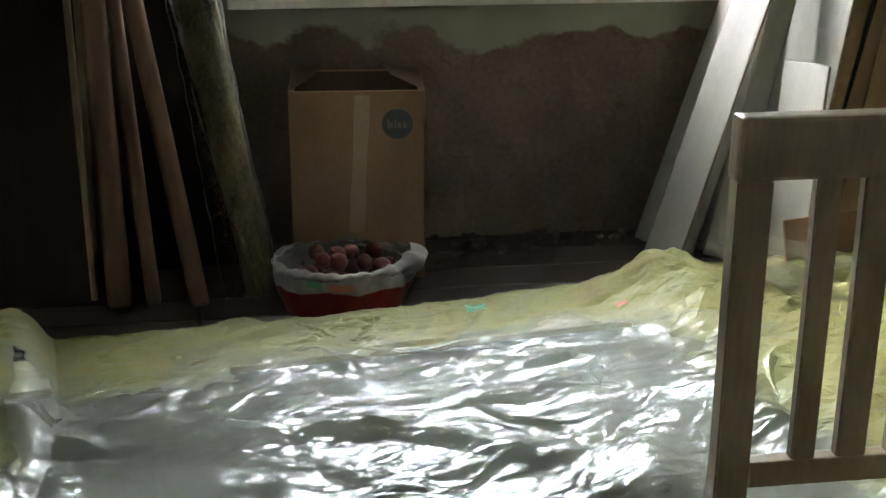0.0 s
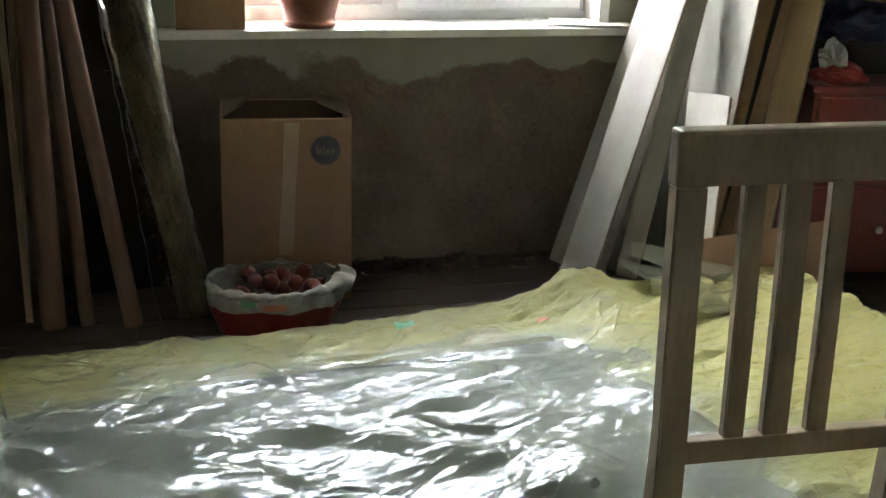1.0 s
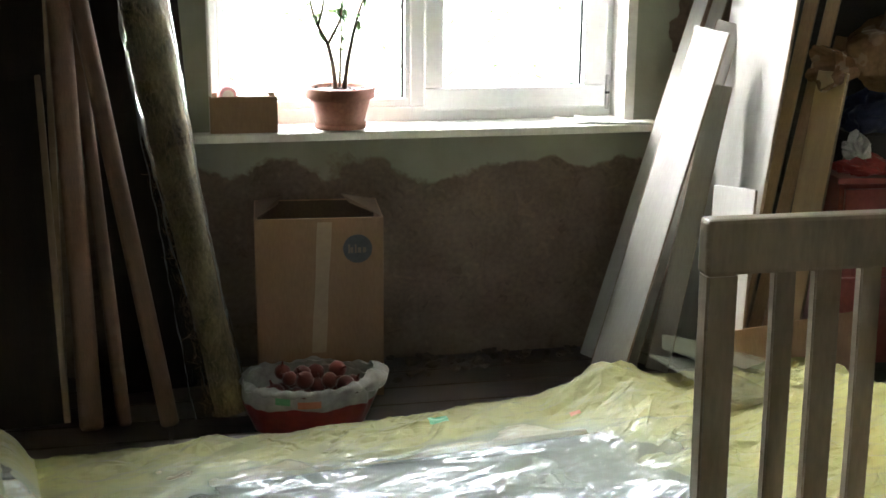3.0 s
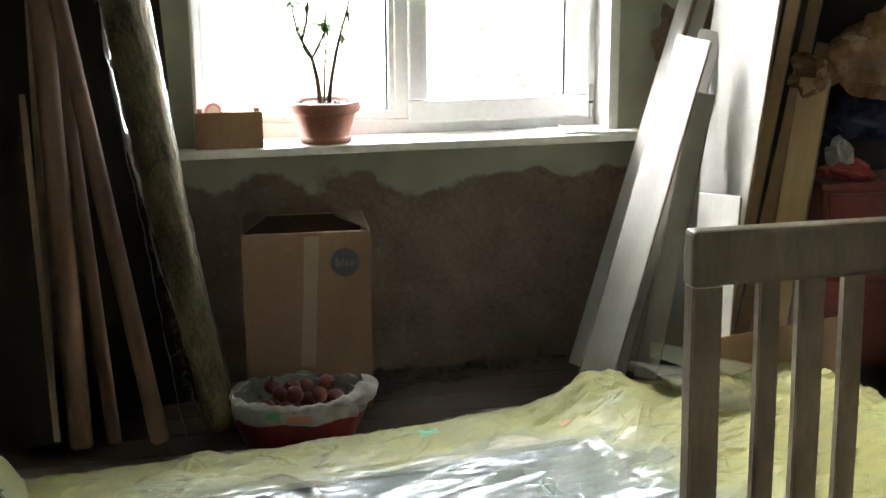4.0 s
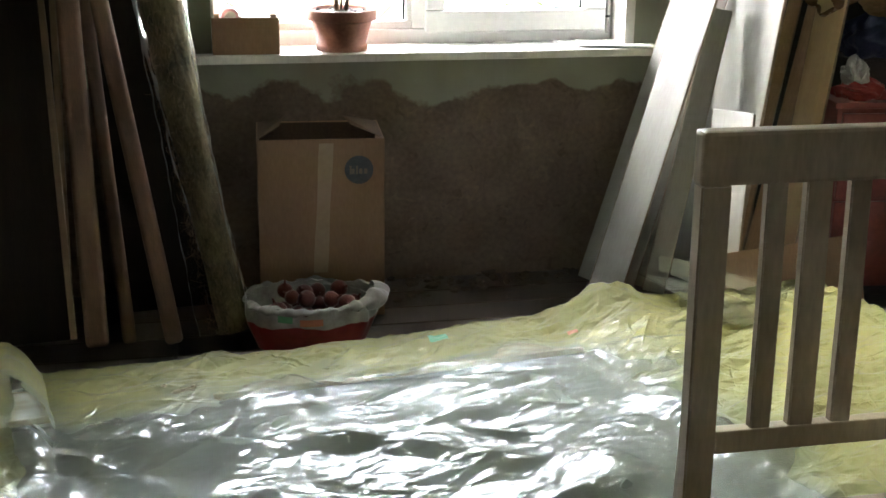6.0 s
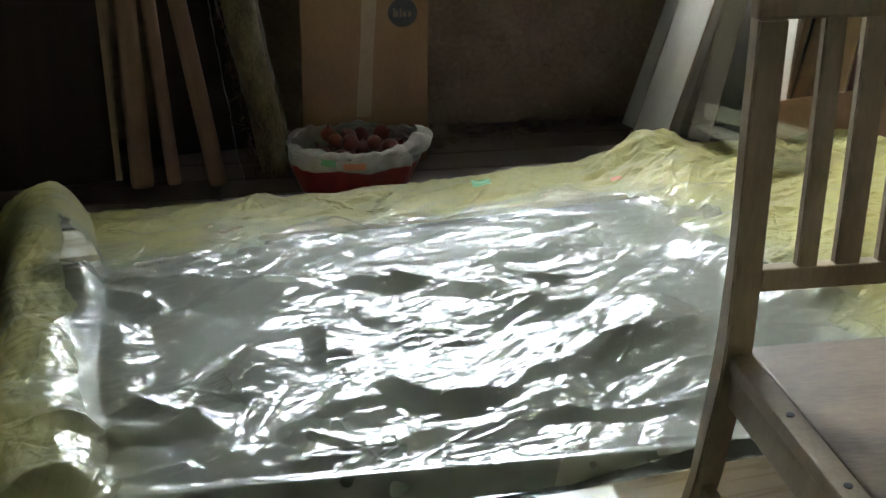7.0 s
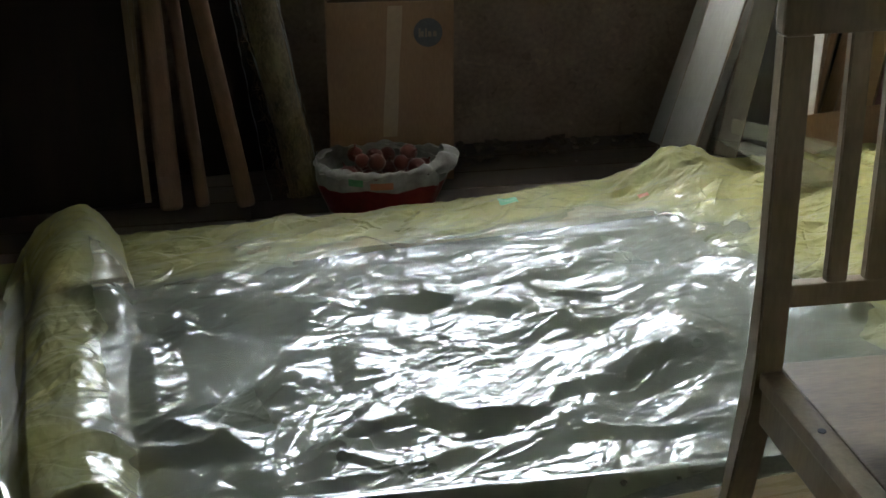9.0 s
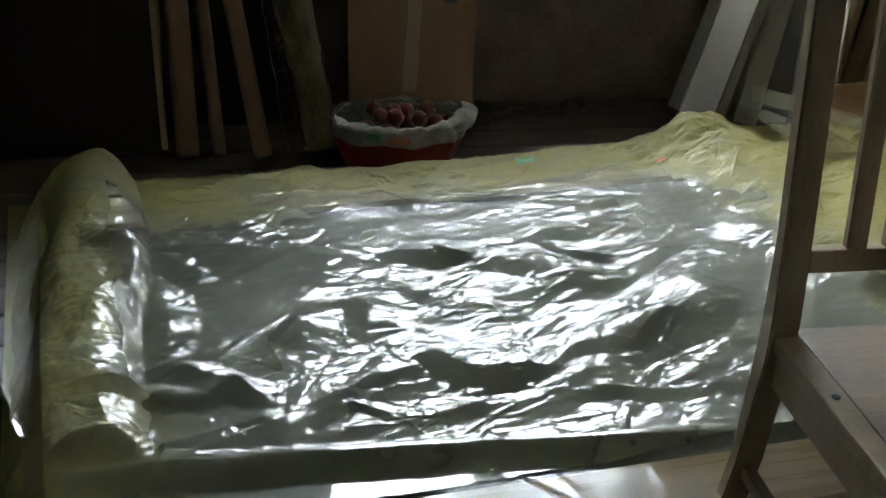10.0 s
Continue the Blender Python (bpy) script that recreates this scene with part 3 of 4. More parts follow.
def cardboard_box():
    c = thing("cardboard_box", pose(0.594, 3.275, 0.0, 0, 0, -4.2), "tall open brown cardboard box with tape and round print", "box")
    w, d, h, t = 0.377, 0.27, 0.556, 0.006
    for nm, a in (("front_panel", (-w / 2, 0, 0, w / 2, t, h)), ("back_panel", (-w / 2, d - t, 0, w / 2, d, h)), ("side_panel", (-w / 2, t, 0, -w / 2 + t, d - t, h)),
                  ("side_panel", (w / 2 - t, t, 0, w / 2, d - t, h)), ("bottom_panel", (-w / 2 + t, t, 0.001, w / 2 - t, d - t, 0.008))):
        b = boxed(*a, bevel=0.0022, seg=2)
        part(nm, b, CARD, c)
    # bent side flaps coloured as if shaded, and dark sheets for the unlit inside
    for nm, verts in (("side_flap", [(-w / 2 + 0.004, 0.012, h), (-w / 2 + 0.004, d - 0.012, h), (-w / 2 + 0.085, d - 0.02, h + 0.018), (-w / 2 + 0.07, d - 0.10, h + 0.006)]),
                      ("side_flap", [(w / 2 - 0.004, 0.012, h), (w / 2 - 0.004, d - 0.012, h), (w / 2 - 0.11, d - 0.02, h + 0.02), (w / 2 - 0.09, d - 0.10, h + 0.008)])):
        b = bmesh.new()
        f = b.faces.new([b.verts.new(v) for v in verts])
        bmesh.ops.solidify(b, geom=[f], thickness=0.004)
        part(nm, b, CARD_SHADED, c, "bent cardboard flap")
    part("inside_shade", box(boxed(-w / 2 + 0.007, d - 0.011, 0.1, w / 2 - 0.007, d - 0.007, h - 0.003), -w / 2 + 0.012, 0.012, h - 0.16, w / 2 - 0.012, d - 0.014, h - 0.155), BOX_SHADE, c, "dark sheets standing in for shade inside the box")
    # tape strip, slightly slanted and wavy
    g = np.linspace(0, 1, 30)
    U, V = np.meshgrid(np.linspace(-1, 1, 5), g)
    X = 0.004 + 0.022 * V + U * (0.021 + 0.0012 * np.sin(9 * V)) - 0.03
    X = X + 0.0
    Zt = h - 0.012 - (1 - V) * 0.4
    Y = -0.0014 - 0.0008 * smooth_noise(U * 0.3, V * 6, 2, 8)
    grid_mesh("packing_tape", X + 0.02, Y, Zt, TAPE, c, "pale packing tape strip")
    disc = part("printed_disc", lathe(bmesh.new(), [(0.043, 0), (0.043, 0.0012)], 40, Matrix.Translation((0.112, 0, 0.462)) @ pose(0, 0, 0, 90)), INK, c, "round dark blue printed mark")
    for k, (x, wd, z, hh) in enumerate(((0.087, 0.006, 0.462, 0.026), (0.095, 0.008, 0.458, 0.016), (0.106, 0.005, 0.462, 0.026), (0.117, 0.010, 0.458, 0.016), (0.132, 0.010, 0.458, 0.016))):
        part("print_bar", boxed(x - wd / 2, -0.0022, z - hh / 2, x + wd / 2, -0.0013, z + hh / 2), INK_PALE, disc)


def onion_bag():
    bag = thing("onion_bag", pose(0.534, 3.068, 0.0), "open white and red carrier bag full of onions", "bag")
    rng = np.random.RandomState(7)
    n, rows = 96, 26
    A, S = np.meshgrid(np.linspace(0, 2 * np.pi, n), np.linspace(0, 1, rows))
    # body swells from the floor, then a rolled, ragged collar falls outwards
    rad = 0.84 + 0.2 * np.sin(np.pi * np.clip(S * 1.05, 0, 1) * 0.62)
    z = 0.002 + 0.142 * S ** 0.9 + 0.01 * np.sin(A - 0.6) * S ** 2 + 0.008 * np.sin(A) * S ** 2
    wob = 1 + 0.035 * np.sin(5 * A + 1) * S + 0.03 * np.sin(9 * A + 3 * S) * S + 0.02 * np.sin(17 * A) * S
    X, Y = 0.186 * rad * wob * np.cos(A), 0.105 * rad * wob * np.sin(A)
    z = z + 0.007 * np.sin(7 * A + 4 * S) * S + 0.004 * np.sin(23 * A) * S ** 2
    front = np.sin((A[:-1, :-1] + A[1:, 1:]) / 2) < 0.15
    low = (S[:-1, :-1] < 0.56)
    red = front & low
    grid_mesh("printed_band", X, Y, z, BAG_RED, bag, "red printed lower half", keep=red)
    grid_mesh("bag_wall", X, Y, z, BAG_WHITE, bag, "crinkled white plastic", keep=~red)
    # collar
    A2, S2 = np.meshgrid(np.linspace(0, 2 * np.pi, 160), np.linspace(0, 1, 14))
    roll = 0.0085 * (1 + 0.4 * np.sin(3 * A2 + 2) + 0.2 * np.sin(11 * A2)) * (1 + 1.2 * np.clip(np.cos(A2), 0, 1) - 0.4 * np.clip(np.sin(A2), 0, 1))
    R = 1.0 + (roll / 0.12) * np.sin(np.pi * S2 * 1.15) - 0.06 * (1 - S2)
    Zc = 0.140 + 0.010 * np.sin(A2) + (roll * 1.2) * np.cos(np.pi * S2) + 0.003 * np.sin(13 * A2 + 5 * S2) + 0.002 * np.sin(29 * A2 + 2)
    wob2 = 1 + 0.02 * np.sin(3 * A2 + 1) + 0.012 * np.sin(8 * A2 + 3)
    grid_mesh("rolled_collar", 0.192 * R * wob2 * np.cos(A2), 0.108 * R * wob2 * np.sin(A2), Zc, BAG_WHITE, bag, "rolled white plastic rim")
    # printed patches on the front of the rim
    for mt, x0, x1, zc in ((BAG_GREEN, -0.105, -0.065, 0.114), (BAG_ORANGE, -0.045, 0.02, 0.106)):
        U, V = np.meshgrid(np.linspace(x0, x1, 10), np.linspace(-0.010, 0.010, 4))
        Yp = -0.1225 * np.sqrt(np.clip(1 - (U / 0.225) ** 2, 0, 1)) - 0.004
        grid_mesh("print_patch", U, Yp, zc + V + 0.06 * U ** 2 * 10, mt, bag, "coloured print on the bag")
    # onions
    rr = random.Random(11)
    mesh = None
    spots = []
    for layer, zc, ra in ((0, 0.085, 0.95), (1, 0.118, 0.86), (2, 0.148, 0.62)):
        for k in range(60):
            a, q = rr.uniform(0, 6.28), ra * math.sqrt(rr.random())
            x, y = 0.165 * q * math.cos(a), 0.082 * q * math.sin(a)
            if all((x - u) ** 2 + (y - v) ** 2 + (zc - w) ** 2 > 0.041 ** 2 for u, v, w in spots):
                spots.append((x, y, zc + rr.uniform(-0.006, 0.008)))
    for x, y, zc in spots:
        s = rr.uniform(0.021, 0.028)
        if mesh is None:
            o = finish("onion", lathe(bmesh.new(), [(0.1, -0.92), (0.45, -0.86), (0.85, -0.5), (1.0, 0.0), (0.86, 0.5), (0.5, 0.8), (0.2, 0.96), (0.1, 1.25), (0.13, 1.45)], 14), ONION, smooth=True)
            mesh = o.data
        else:
            o = new("onion", mesh)
        o.matrix_world = Matrix.Translation((0.534 + x, 3.068 + y, zc)) @ pose(0, 0, 0, rr.uniform(-70, 70), rr.uniform(-70, 70), rr.uniform(0, 360)) @ Matrix.Scale(s, 4)
        tagged(o, "reddish-brown dry-skinned onion lying in the carrier bag", "onion", "onions in the bag")


def leaning(name, foot, top, width, thick, material, label, category, group="", twist=0.0, edge=None, bevel=0.003, taper=0.0):
    """A long board that stands at foot and leans towards top; its face looks at -y, turned by twist degrees."""
    f, t = Vector(foot), Vector(top)
    d = (t - f)
    L = d.length
    zax = d.normalized()
    yax = Vector((math.sin(radians(twist)), math.cos(radians(twist)), 0))
    xax = yax.cross(zax).normalized()
    yax = zax.cross(xax).normalized()
    m = Matrix((xax, yax, zax)).transposed().to_4x4()
    m.translation = f
    # lift so that the lowest corner touches the floor
    low = min((m @ Vector((sx * width / 2, sy, 0))).z for sx in (-1, 1) for sy in (0, thick))
    m.translation = f - zax * ((low - 0.001) / max(zax.z, 0.2))
    ob = thing(name, m, label, category, group)
    part("board", boxed(-width / 2, 0, 0, width / 2, thick, L, bevel=bevel, seg=4 if bevel > 0.01 else 2), material, ob, "", bevel > 0.01)
    if edge:
        for sx in (-1, 1):
            x = sx * width / 2
            part("edge_band", boxed(min(x, x + sx * 0.0016), 0.0015, 0.004, max(x, x + sx * 0.0016), thick - 0.0015, L - 0.004), edge, ob, "raw chipboard edge")
    return ob


def left_stack():
    g = "battens leaning beside the window"
    lab = "old brown wooden batten leaning against the wall"
    leaning("wooden_batten", (-0.068, 3.10, 0), (-0.130, 3.54, 2.02), 0.066, 0.046, BATTEN, lab + ", widest of the row", "batten", g, twist=-8, bevel=0.02)
    leaning("wooden_batten", (0.020, 3.12, 0), (-0.135, 3.57, 2.0), 0.04, 0.036, BATTEN, lab + ", a narrow one", "batten", g, twist=-4, bevel=0.015)
    leaning("wooden_batten", (0.148, 3.085, 0), (-0.190, 3.51, 2.02), 0.052, 0.042, BATTEN, lab + ", tilted most steeply", "batten", g, twist=-4, bevel=0.018)
    # dark panels with pale edges; the taller is widened to darken the wall gap
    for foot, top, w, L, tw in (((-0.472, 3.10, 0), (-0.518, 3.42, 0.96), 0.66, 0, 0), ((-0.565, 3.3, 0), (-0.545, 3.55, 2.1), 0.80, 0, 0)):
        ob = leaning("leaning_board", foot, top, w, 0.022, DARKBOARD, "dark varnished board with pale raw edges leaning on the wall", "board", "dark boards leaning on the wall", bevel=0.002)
        LL = (Vector(top) - Vector(foot)).length
        part("edge_strip", boxed(w / 2, -0.002, 0, w / 2 + 0.018, 0.022, LL, bevel=0.003), PALE_EDGE, ob, "pale wooden edge strip")
        part("edge_strip", boxed(-w / 2, -0.002, LL, w / 2 + 0.018, 0.022, LL + 0.018, bevel=0.003), PALE_EDGE, ob, "pale wooden edge strip")
    # near-black board that fills the gap behind the roll
    leaning("dark_board", (0.13, 3.40, 0), (0.03, 3.57, 1.9), 0.30, 0.02, DARKBOARD, "near-black board filling the gap behind the fibre roll", "board", bevel=0.002)


def fibre_roll():
    foot, top = Vector((0.312, 3.13, 0.0)), Vector((0.035, 3.46, 2.0))
    d = (top - foot)
    q = d.to_track_quat("Z", "Y").to_matrix().to_4x4()
    q.translation = foot + Vector((0, 0, 0.03))
    r = thing("fibre_roll", q, "rolled grey-brown fibre matting wrapped in loose clear film", "roll")
    L = d.length
    n, rows = 64, 170
    A, S = np.meshgrid(np.linspace(0, 2 * np.pi, n), np.linspace(0, 1, rows))
    R = 0.046 + 0.012 * S + 0.008 * np.sin(A + 5 * S) + 0.005 * np.sin(2 * A - 9 * S + 1) + 0.004 * smooth_noise(np.cos(A) * 0.3, S * 3 + np.sin(A) * 0.3, 5, 3) + 0.0022 * smooth_noise(np.cos(A), S * 10 + np.sin(A), 14, 4)
    R = R + 0.012 * np.exp(-((A - 2.5 - S * 1.2 - 0.2 * np.sin(8 * S)) / 0.12) ** 2)
    bow = 0.03 * np.sin(np.pi * S)
    grid_mesh("matting", R * np.cos(A) + bow, R * np.sin(A), S * L, WOOL, r, "felted grey-brown fibre")
    part("end_core", lathe(bmesh.new(), [(0.05, 0.0), (0.05, 0.01)], 24), WOOL, r)
    # loose film round the roll
    R2 = R + 0.006 + 0.006 * np.abs(smooth_noise(A * 1.0, S * 7, 3, 9)) + 0.055 * np.exp(-((A - 5.95) / 0.22) ** 2) * np.clip(1 - S * 1.6, 0, 1)
    grid_mesh("film_wrap", R2 * np.cos(A) + bow, R2 * np.sin(A), S * L * 0.99 + 0.005, FILM_WRAP, r, "loose clear film")
    # stray fibres along the roll
    rng = random.Random(3)
    b = bmesh.new()
    for _ in range(1100):
        a, s = rng.uniform(3.3, 7.2), rng.random()
        p = Vector((0.058 * math.cos(a) + 0.03 * math.sin(math.pi * s), 0.058 * math.sin(a), s * L * 0.98))
        dv = Vector((rng.uniform(-1, 1), rng.uniform(-1, 1), rng.uniform(-2, 2))).normalized() * rng.uniform(0.015, 0.045)
        o = Vector((math.cos(a), math.sin(a), 0)) * 0.008
        tube(b, [p, p + dv * 0.5 + o, p + dv], [0.0007, 0.0006, 0.0003], 3)
    tagged(part("stray_fibres", b, PALE_EDGE, r, "pale stray fibres"), kind="stuff")


def right_stack():
    g = "white boards leaning in the corner"
    lab = "white laminated board leaning in the corner"
    E = CORE
    leaning("laminated_board", (1.500, 3.30, 0), (1.838, 3.40, 1.067), 0.112, 0.014, LAMINATE, lab + ", standing foremost and brightest", "board", g, twist=46, edge=E)
    leaning("laminated_board", (1.575, 3.345, 0), (1.914, 3.44, 1.085), 0.08, 0.014, LAMINATE_SHADED, lab + ", narrow one behind the foremost", "board", g, twist=30, edge=E)
    leaning("laminated_board", (1.632, 3.37, 0), (1.952, 3.47, 1.02), 0.06, 0.014, LAMINATE_SHADED, lab + ", third in the pile", "board", g, twist=30, edge=E)
    leaning("laminated_board", (1.668, 3.29, 0), (1.872, 3.38, 0.90), 0.07, 0.012, LAMINATE_SHADED, lab + ", a shorter piece", "board", g, twist=22, edge=E)
    leaning("laminated_board", (1.84, 3.33, 0), (2.085, 3.36, 2.0), 0.25, 0.016, LAMINATE, lab + ", tall and wide", "board", g, twist=66, edge=E)
    leaning("laminated_board", (1.49, 3.47, 0), (2.08, 3.55, 1.9), 0.045, 0.014, LAMINATE, lab + ", tall narrow strip", "board", g, twist=45, edge=E)
    leaning("laminated_board", (1.55, 3.46, 0), (2.14, 3.54, 1.9), 0.045, 0.014, LAMINATE, lab + ", another tall strip", "board", g, twist=45, edge=E)
    leaning("laminated_board", (1.825, 3.17, 0), (1.866, 3.22, 0.61), 0.14, 0.014, LAMINATE, lab + ", short offcut", "board", g, twist=52, edge=E)
    t = "tan fibreboard strip leaning in the corner"
    g2 = "tan strips leaning in the corner"
    leaning("fibreboard_strip", (1.95, 3.34, 0), (2.30, 3.42, 1.9), 0.04, 0.012, TAN, t + ", narrow", "board", g2, twist=40, edge=E)
    leaning("fibreboard_strip", (2.00, 3.33, 0), (2.33, 3.41, 1.6), 0.04, 0.012, TAN, t + ", dark and tall", "board", g2, twist=35, edge=E)
    leaning("fibreboard_strip", (2.03, 3.30, 0), (2.265, 3.36, 1.05), 0.04, 0.012, TAN, t + ", shorter", "board", g2, twist=35, edge=E)
    leaning("fibreboard_strip", (2.045, 3.22, 0), (2.208, 3.30, 0.95), 0.11, 0.012, TAN_LIT, t + ", wide, coloured as if lit by the window", "board", g2, twist=66, edge=E)
    # added black cupboard that hides the wall, so the corner behind the boards reads unlit
    cup = thing("added_dark_cupboard", pose(2.55, 3.465, 0), "tall black cupboard added to darken the corner", "cupboard")
    part("carcass", boxed(-0.40, 0.0, 0, 0.40, 0.135, 2.0, bevel=0.004), BLACK_BOX, cup)
    for x in (-0.2, 0.2):
        part("door", boxed(x - 0.195, -0.018, 0.06, x + 0.195, -0.001, 1.97, bevel=0.004), BLACK_BOX, cup)


def corner_clutter():
    # red cabinet
    c = thing("red_cabinet", pose(2.45, 3.16, 0, 0, 0, -6), "dark red lacquered low cabinet cluttered on top", "cabinet")
    part("body", boxed(-0.25, 0.0, 0.03, 0.25, 0.36, 0.62, bevel=0.004), RED_WOOD, c)
    part("top", boxed(-0.262, -0.012, 0.62, 0.262, 0.365, 0.64, bevel=0.004), RED_WOOD, c)
    for z0, z1 in ((0.05, 0.32), (0.33, 0.605)):
        d = part("drawer_front", boxed(-0.235, -0.016, z0, 0.235, 0.0, z1, bevel=0.004), RED_WOOD, c)
        part("knob", lathe(bmesh.new(), [(0.006, 0), (0.006, 0.012), (0.013, 0.018), (0.011, 0.026)], 14, Matrix.Translation((0, -0.016, (z0 + z1) / 2)) @ pose(0, 0, 0, 90)), STEEL, d, "small metal knob")
    for x in (-0.22, 0.22):
        for y in (0.03, 0.33):
            part("foot", boxed(x - 0.02, y - 0.02, 0, x + 0.02, y + 0.02, 0.03), RED_WOOD, c)
    # crumpled bags on the cabinet
    def crumpled(name, centre, size, mt, label, seed, cat, n=60):
        A, S = np.meshgrid(np.linspace(0, 2 * np.pi, n * 2), np.linspace(0.02, np.pi - 0.02, n))
        d = 0.8 + 0.12 * smooth_noise(np.cos(A) * np.sin(S), np.cos(S) + np.sin(A) * np.sin(S), 2.5, seed)
        d += tents(A, S, 40, seed, 0.42, 0.42, 0.9, 0.6, 1.4) + tents(A, S, 140, seed + 50, 0.12, 0.16, 0.4, 0.6, 1.4)
        seam = 0.5 - 0.5 * np.cos(A)
        d = d * seam ** 0.15 + 0.9 * (1 - seam ** 0.15)
        X = d * np.sin(S) * np.cos(A) * size[0]
        Y = d * np.sin(S) * np.sin(A) * size[1]
        Z = np.maximum(-np.cos(S) * d * size[2], -size[2] * 0.72)
        ob = grid_mesh(name, X, Y, Z - Z.min(), mt)
        ob.matrix_world = pose(*centre)
        return tagged(ob, label, cat)
    crumpled("red_bag", (2.30, 3.235, 0.64), (0.085, 0.06, 0.035), BAG_RED, "crumpled red plastic bag on the red cabinet", 21, "bag")
    crumpled("white_bag", (2.285, 3.245, 0.685), (0.043, 0.04, 0.045), BAG_WHITE, "crumpled white plastic bag on the red bag", 22, "bag")
    # dark crate standing on the cabinet carries clothes and a paper bag
    k = thing("dark_crate", pose(2.48, 3.40, 0.64), "black painted crate standing on the red cabinet", "crate")
    part("body", boxed(-0.17, -0.06, 0, 0.19, 0.05, 0.10, bevel=0.004), BLACK_BOX, k)
    part("lid", boxed(-0.175, -0.065, 0.10, 0.195, 0.052, 0.112, bevel=0.003), BLACK_BOX, k)
    crumpled("blue_jacket", (2.43, 3.36, 0.752), (0.165, 0.09, 0.08), BLUE_CLOTH, "bundled dark blue cloth jacket on the crate", 23, "jacket", 60)
    # brown paper bag: a slumped body and a twisted neck that flares into a ragged mouth
    pb = thing("brown_paper_bag", pose(2.385, 3.30, 0.868), "crumpled shiny brown paper bag lying on the jacket", "bag")
    A, S = np.meshgrid(np.linspace(0.5 * np.pi, 2.5 * np.pi, 150), np.linspace(0.02, np.pi - 0.02, 90))
    d = 0.92 + 0.34 * facets(A, S, 0.9, 0.6, 0.5, 91) + 0.1 * facets(A, S, 0.33, 0.25, -0.3, 92) + 0.02 * facets(A, S, 0.12, 0.1, 0.3, 93)
    X, Y, Z = d * np.sin(S) * np.cos(A) * 0.17, d * np.sin(S) * np.sin(A) * 0.10, 0.13 + np.maximum(-np.cos(S) * d, -0.85) * 0.15
    grid_mesh("body", X + 0.075, Y, Z + 0.012, BROWN_PAPER, pb, "crumpled brown paper")
    A, S = np.meshgrid(np.linspace(0.5 * np.pi, 2.5 * np.pi, 130), np.linspace(0, 1, 60))
    r = 0.028 + 0.062 * S ** 1.3 + (0.006 + 0.026 * S) * facets(A, S, 0.5, 0.9, 0.15, 94) + 0.008 * S * facets(A, S, 0.2, 0.3, -0.2, 95)
    X = -0.05 - 0.165 * S - 0.02 * S * facets(A, S * 0, 0.45, 1.0, 0.0, 96)
    grid_mesh("mouth", X, r * np.sin(A) * 0.7, 0.1 - 0.012 * S + r * np.cos(A) * 0.75, BROWN_PAPER, pb, "flared ragged bag mouth")


